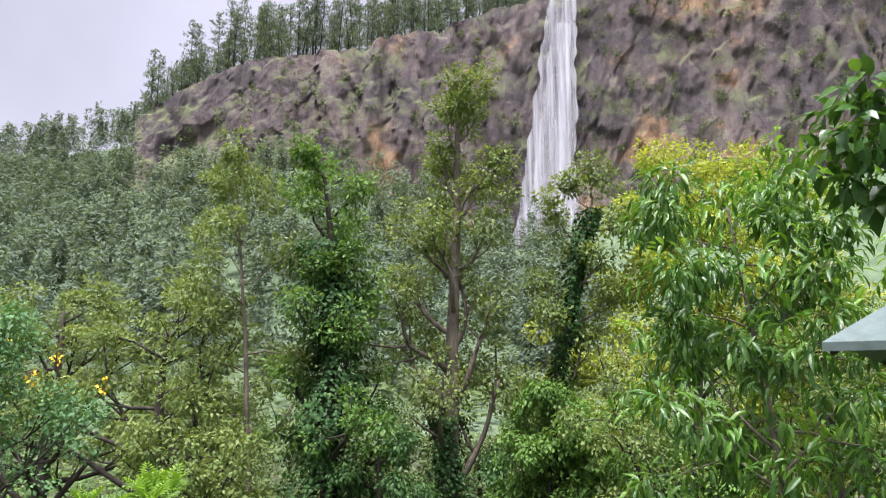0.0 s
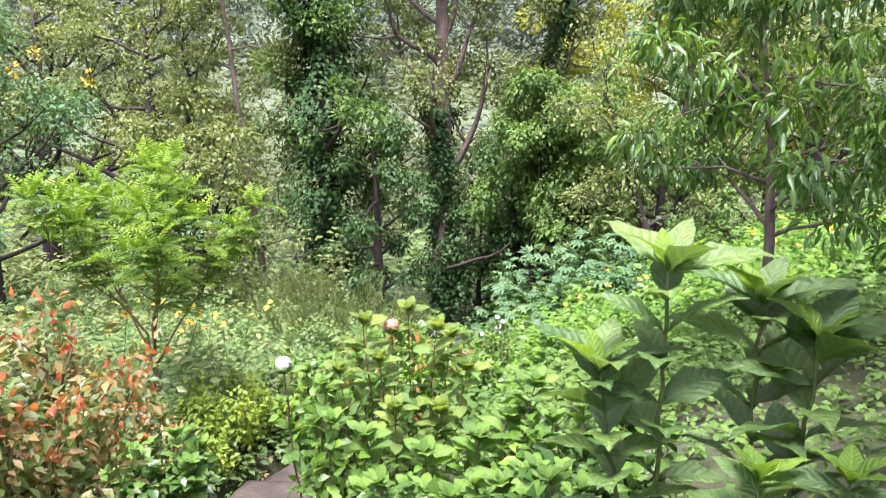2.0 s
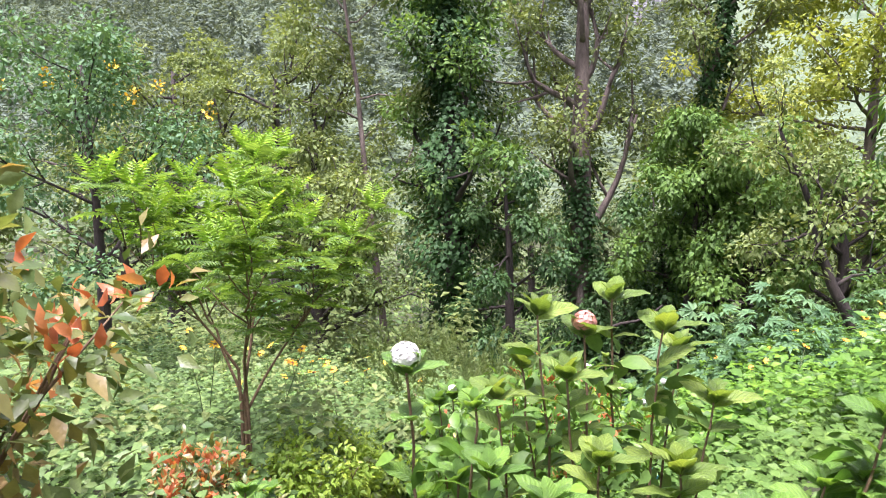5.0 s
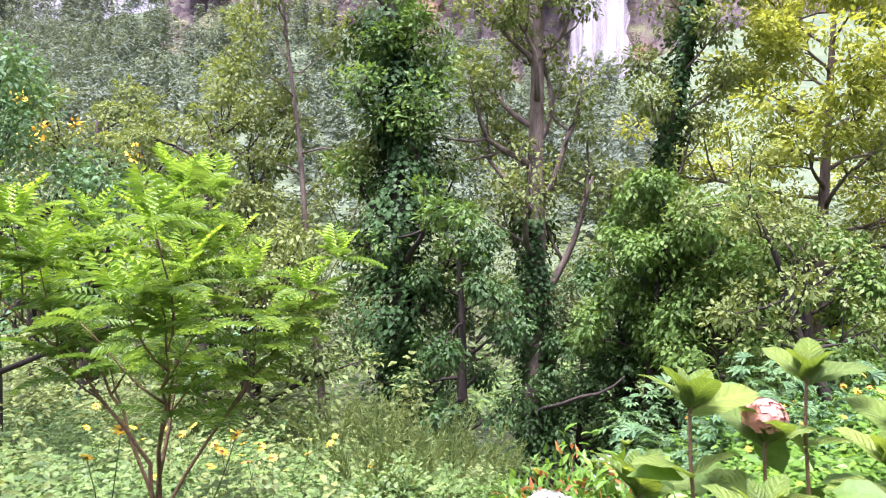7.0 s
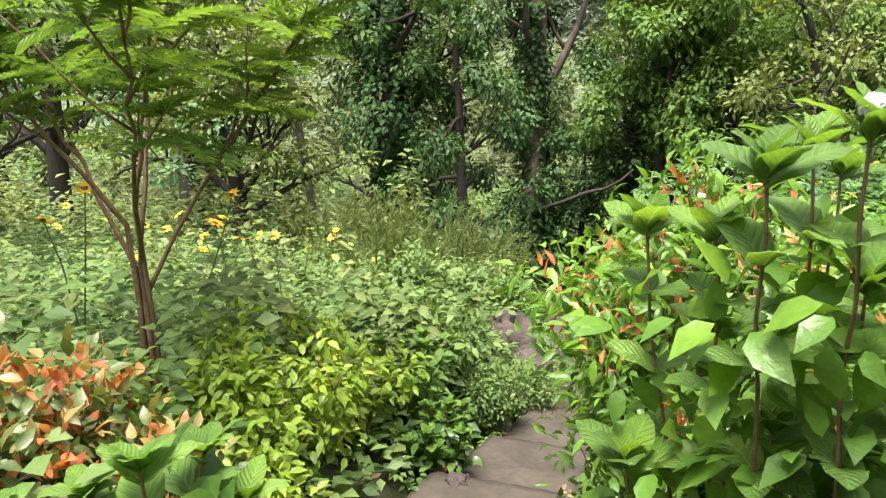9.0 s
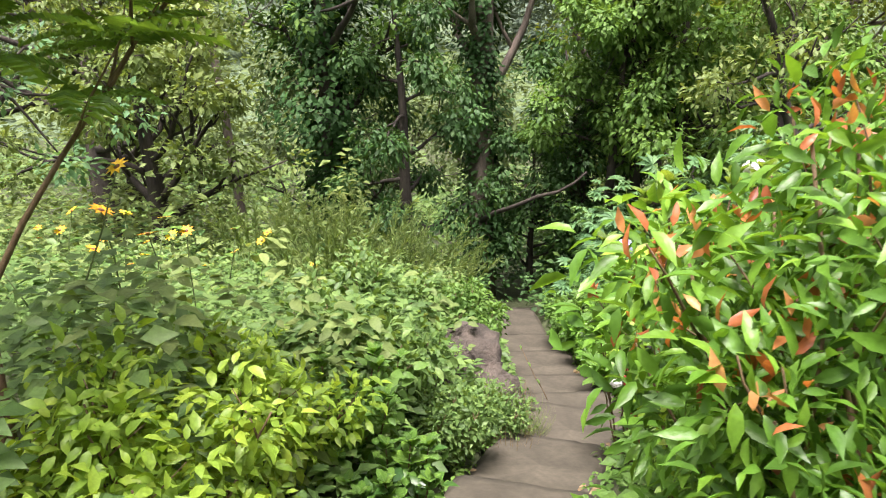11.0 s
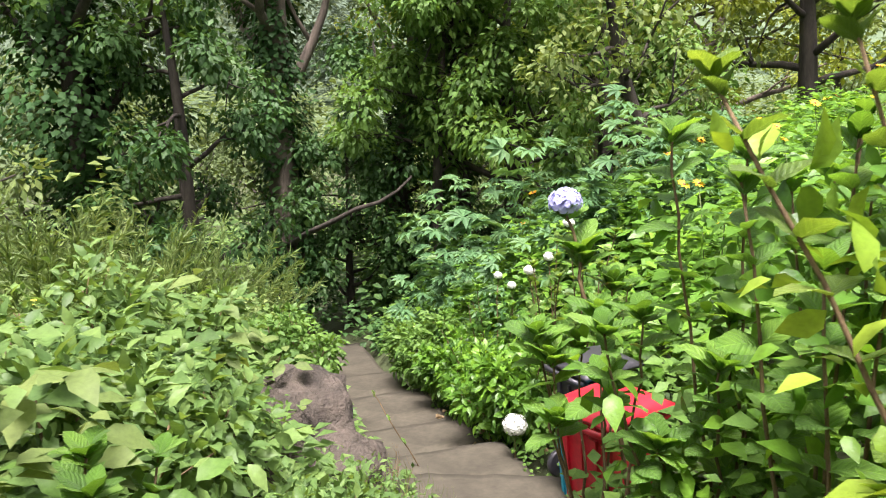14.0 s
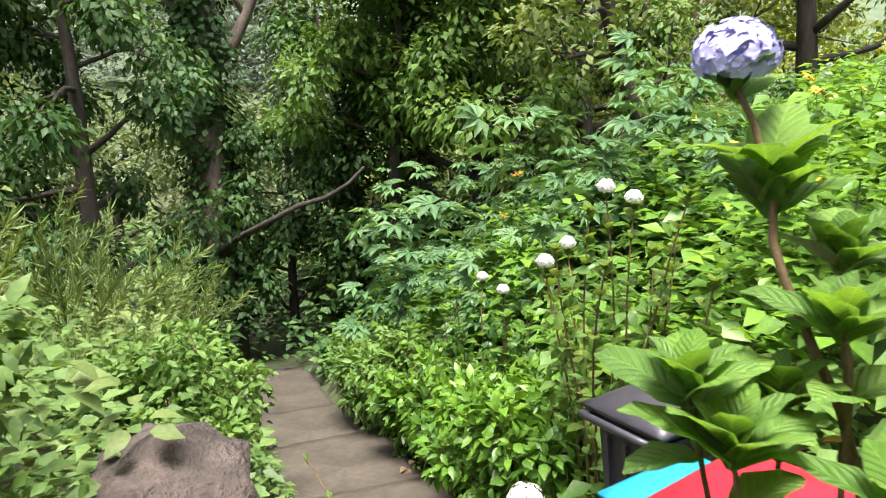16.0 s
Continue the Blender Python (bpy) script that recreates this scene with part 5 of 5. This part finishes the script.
# ---- grass ----
def grass(where, n, h, spread, seed, label, mat="grass", plume=0):
    r = np.random.default_rng(seed)
    root = thing("grass_clump", where, label, "grass", "grass clumps")
    a, q = r.uniform(0, 6.28, n), spread * r.uniform(0, 1, n) ** 0.5
    pos = np.stack([np.cos(a) * q, np.sin(a) * q, 0 * a - 0.03], 1)
    way = np.stack([np.cos(a) * 0.5 * r.uniform(0.2, 1.3, n), np.sin(a) * 0.5 * r.uniform(0.2, 1.3, n), np.ones(n)], 1)
    b = Build()
    b.leaves(pos, way, np.stack([np.cos(a), np.sin(a), 0 * a + 0.3], 1), h * r.uniform(0.5, 1.1, n), 0.013, "blade")
    part("foliage", b, mat, root)
    if plume:
        for i in range(plume):
            b = Build()
            az = r.uniform(0, 6.28)
            p = bent((0, 0, 0), (math.cos(az) * 0.3, math.sin(az) * 0.3, 1), h * r.uniform(1.05, 1.5), 8, -0.08, 0.06, r)
            b.tube(p, np.linspace(0.004, 0.0012, 9), 4)
            c = np.concatenate([p[k] + (p[k + 1] - p[k]) * t for k in (5, 6, 7) for t in np.linspace(0, 1, 6)]).reshape(-1, 3).repeat(6, 0)
            b.leaves(c, r.normal(size=c.shape) * 0.5 + unit(p[8] - p[5]) * 1.1 + [0, 0, -0.2], r.normal(size=c.shape), 0.13 * r.uniform(0.4, 1.2, len(c)), 0.025, "tiny")
            part("seed_plume", b, "grass", root)


for i, (x, y, h) in enumerate(((-2.4, 15.8, 1.5), (-1.7, 16.4, 1.4), (-3.0, 16.8, 1.7), (-1.3, 17.2, 1.4), (-2.2, 14.6, 1.2), (-3.8, 15.9, 1.5), (-2.0, 17.8, 1.8), (-0.9, 18.1, 1.3), (-2.6, 13.2, 1.2), (-3.4, 18.3, 1.8))):
    grass(on(x, y, 0.1), 45, h * 0.85, 0.32, 400 + i, "tall green grass clump with airy seed plumes", plume=16)
grass(on(-0.72, 11.85), 260, 0.4, 0.24, 420, "low tuft of fine grass beside the steps")
grass(on(-0.85, 11.35), 110, 0.3, 0.2, 421, "dry grass tuft beside the steps", "drygrass")
grass(on(-0.78, 12.0), 110, 0.45, 0.2, 422, "dry grass hanging over the boulder", "drygrass")


# ---- stones ----
def boulder(name, label, where, size, seed, material, category="rock"):
    bm = bmesh.new()
    bmesh.ops.create_icosphere(bm, subdivisions=4, radius=1)
    for v in bm.verts:
        d = 1 + 0.45 * noise.fractal(v.co * 1.3 + Vector((seed, 0, 0)), 0.8, 2.2, 4) - 0.22 * abs(noise.noise(v.co * 3.1 + Vector((0, seed, 0)))) - 0.1 * noise.voronoi(v.co * 2.6)[0][0]
        v.co = Vector((v.co.x * size[0], v.co.y * size[1], v.co.z * size[2])) * d
    for f in bm.faces:
        f.smooth = True
    ob = part(name, bm, material)
    ob.location = where
    return tagged(ob, label, category)


boulder("boulder", "large weathered brown boulder half buried beside the steps", (-1.2, 12.6, -4.14), (0.66, 0.85, 0.52), 3, "rock")
boulder("stone", "small pale stone at the path edge", on(-1.62, 8.9, 0.03), (0.1, 0.13, 0.09), 5, "rock")
boulder("stone", "small stone at the path edge", on(-1.1, 1.9, 0.03), (0.12, 0.16, 0.1), 6, "rock")
boulder("stone", "flat stone at the path edge", on(-1.3, 2.3, 0.03), (0.14, 0.12, 0.1), 7, "rock")
bm = bmesh.new()
bmesh.ops.create_cube(bm, size=1)
bmesh.ops.scale(bm, vec=(0.22, 0.11, 0.08), verts=bm.verts)
bmesh.ops.bevel(bm, geom=bm.edges[:], offset=0.012, segments=2, affect="EDGES")
bk = tagged(part("brick", bm, "brick"), "worn red-brown brick edging the path", "brick")
bk.matrix_world = pose(*on(-1.72, 9.35, 0.05), 4, 3, 70)

b = Build()
bl = np.array([(0.15, 23.3, -4.7), (0.4, 22.3, -4.3), (0.75, 21.4, -3.98), (1.15, 21.1, -3.74), (1.55, 21.0, -3.64), (1.9, 21.0, -3.46), (2.15, 20.95, -3.22)])
b.tube(bl, np.linspace(0.06, 0.022, len(bl)), 8)
tagged(part("crooked_branch", b, "dark_bark"), "mossy crooked branch rising out of the hollow", "branch")


# ---- bins ----
def rounded_box(bm, w, d, h, taper, z0, bevel=0.03):
    """A box that narrows towards its foot, with rounded uprights."""
    g = bmesh.ops.create_cube(bm, size=1)
    vs = g["verts"]
    for v in vs:
        k = 1 if v.co.z > 0 else taper
        v.co = Vector((v.co.x * w * k, v.co.y * d * k, z0 + (v.co.z + 0.5) * h))
    es = list({e for v in vs for e in v.link_edges})
    bmesh.ops.bevel(bm, geom=es, offset=bevel, segments=3, affect="EDGES")


def wheelie_bin(label, where, turn, mat, scale=0.9):
    root = thing("wheelie_bin", where, label, "bin", "bins beside the steps")
    bm = bmesh.new()
    rounded_box(bm, 0.46, 0.44, 0.82, 0.8, 0.04)
    for s in (-0.12, 0, 0.12):
        g = bmesh.ops.create_cube(bm, size=1)
        for v in g["verts"]:
            v.co = Vector((-0.195 - 0.04 * (v.co.z + 0.5) + v.co.x * 0.02, s + v.co.y * 0.02, 0.1 + (v.co.z + 0.5) * 0.66))
    g = bmesh.ops.create_cube(bm, size=1)
    for v in g["verts"]:
        v.co = Vector((v.co.x * 0.51, v.co.y * 0.49, 0.83 + v.co.z * 0.05))
    bmesh.ops.bevel(bm, geom=list({e for v in g["verts"] for e in v.link_edges}), offset=0.015, segments=2, affect="EDGES")
    part("body", bm, mat, root)
    bm = bmesh.new()
    bmesh.ops.create_grid(bm, x_segments=10, y_segments=10, size=0.5)
    for v in bm.verts:
        x, y = v.co.x, v.co.y
        v.co = Vector((x * 0.54, y * 0.53, 0.865 + 0.055 * (1 - (2 * x) ** 4) * (1 - (2 * y) ** 4) + 0.02 * (x + 0.5)))
    ex = bmesh.ops.extrude_face_region(bm, geom=bm.faces[:])
    for v in ex["geom"]:
        if isinstance(v, bmesh.types.BMVert):
            v.co.z += 0.018
    bmesh.ops.recalc_face_normals(bm, faces=bm.faces[:])
    for f in bm.faces:
        f.smooth = True
    part("lid", bm, mat, root)
    b = Build()
    b.tube([(-0.25, -0.22, 0.83), (-0.31, -0.22, 0.85), (-0.33, -0.18, 0.86), (-0.33, 0, 0.86), (-0.33, 0.18, 0.86), (-0.31, 0.22, 0.85), (-0.25, 0.22, 0.83)], 0.018, 8)
    part("handle", b, mat, root)
    for s in (-0.2, 0.2):
        b = Build()
        b.tube([(-0.2, s - 0.025, 0.1), (-0.2, s - 0.02, 0.1), (-0.2, s + 0.02, 0.1), (-0.2, s + 0.025, 0.1)], [0.085, 0.1, 0.1, 0.085], 18)
        w = part("wheel", b, "black_plastic", root)
        b = Build()
        b.tube([(-0.2, s - 0.03, 0.1), (-0.2, s + 0.03, 0.1)], 0.03, 10)
        part("hub", b, "roof", w, "grey wheel hub")
    root.rotation_euler, root.scale = (0, 0, radians(turn)), (0.9, 0.9, scale)
    return root


wheelie_bin("bright red plastic wheeled bin half hidden by leaves", on(0.42, 11.45, -0.06), 14, "red_plastic", 0.9)
wheelie_bin("turquoise plastic wheeled bin between two others", on(0.68, 12.02, -0.02), 10, "teal_plastic")
wheelie_bin("black plastic wheeled bin beside the steps", on(0.96, 12.56, -0.04), 7, "black_plastic", 1.0)

# ---- parasol beside the start ----
para = thing("garden_parasol", on(2.5, 2.4), "green-grey canvas garden parasol on a pole", "parasol")
pz = float(land(2.5, 2.4))
b = Build()
b.tube([(0, 0, 0), (0, 0, 2.9 - pz)], 0.025, 10)
part("pole", b, "dark_bark", para)
bm = bmesh.new()
apex = bm.verts.new((0, 0, 2.75 - pz))
ring = []
for k in range(4):
    a = math.pi + k * math.pi / 2 + 0.2
    for s in (0, 1):
        w = a + s * math.pi / 4
        q = 1.48 * (1 if s == 0 else 0.72)
        ring.append(bm.verts.new((math.cos(w) * q, math.sin(w) * q, 1.99 - pz + 0.03 * s)))
for k in range(8):
    bm.faces.new((apex, ring[k], ring[(k + 1) % 8]))
low_ring = [bm.verts.new(v.co + Vector((0, 0, -0.025))) for v in ring]
for k in range(8):
    bm.faces.new((ring[k], low_ring[k], low_ring[(k + 1) % 8], ring[(k + 1) % 8]))
inner = bm.verts.new((0, 0, 2.72 - pz))
for k in range(8):
    bm.faces.new((inner, low_ring[(k + 1) % 8], low_ring[k]))
bmesh.ops.recalc_face_normals(bm, faces=bm.faces[:])
part("canopy", bm, "roof", para)
for k in range(4):
    a = math.pi + k * math.pi / 2 + 0.2
    b = Build()
    b.tube([(0, 0, 2.7 - pz), (math.cos(a) * 1.45, math.sin(a) * 1.45, 1.96 - pz)], 0.008, 6)
    part("rib", b, "dark_bark", para)

grass(on(2.5, 20.6), 46, 0.95, 0.12, 430, "small palm-like plant with arching green blades", "bright")

b = Build()
tw = bent((0, 0, 0), (-0.1, 0.35, 1), 0.75, 7, -0.1, 0.1, np.random.default_rng(8))
b.tube(tw, np.linspace(0.006, 0.003, 8), 5)
twig = thing("twig", on(-0.1, 13.35, 0.02), "thin reddish twig leaning over the steps", "twig")
part("stem", b, "stem", twig)
for k in (3, 5, 7):
    put("leaf", LEAF["hyd"], twig, tw[k], (0.6, -0.5, -0.2 * k), 0.06)
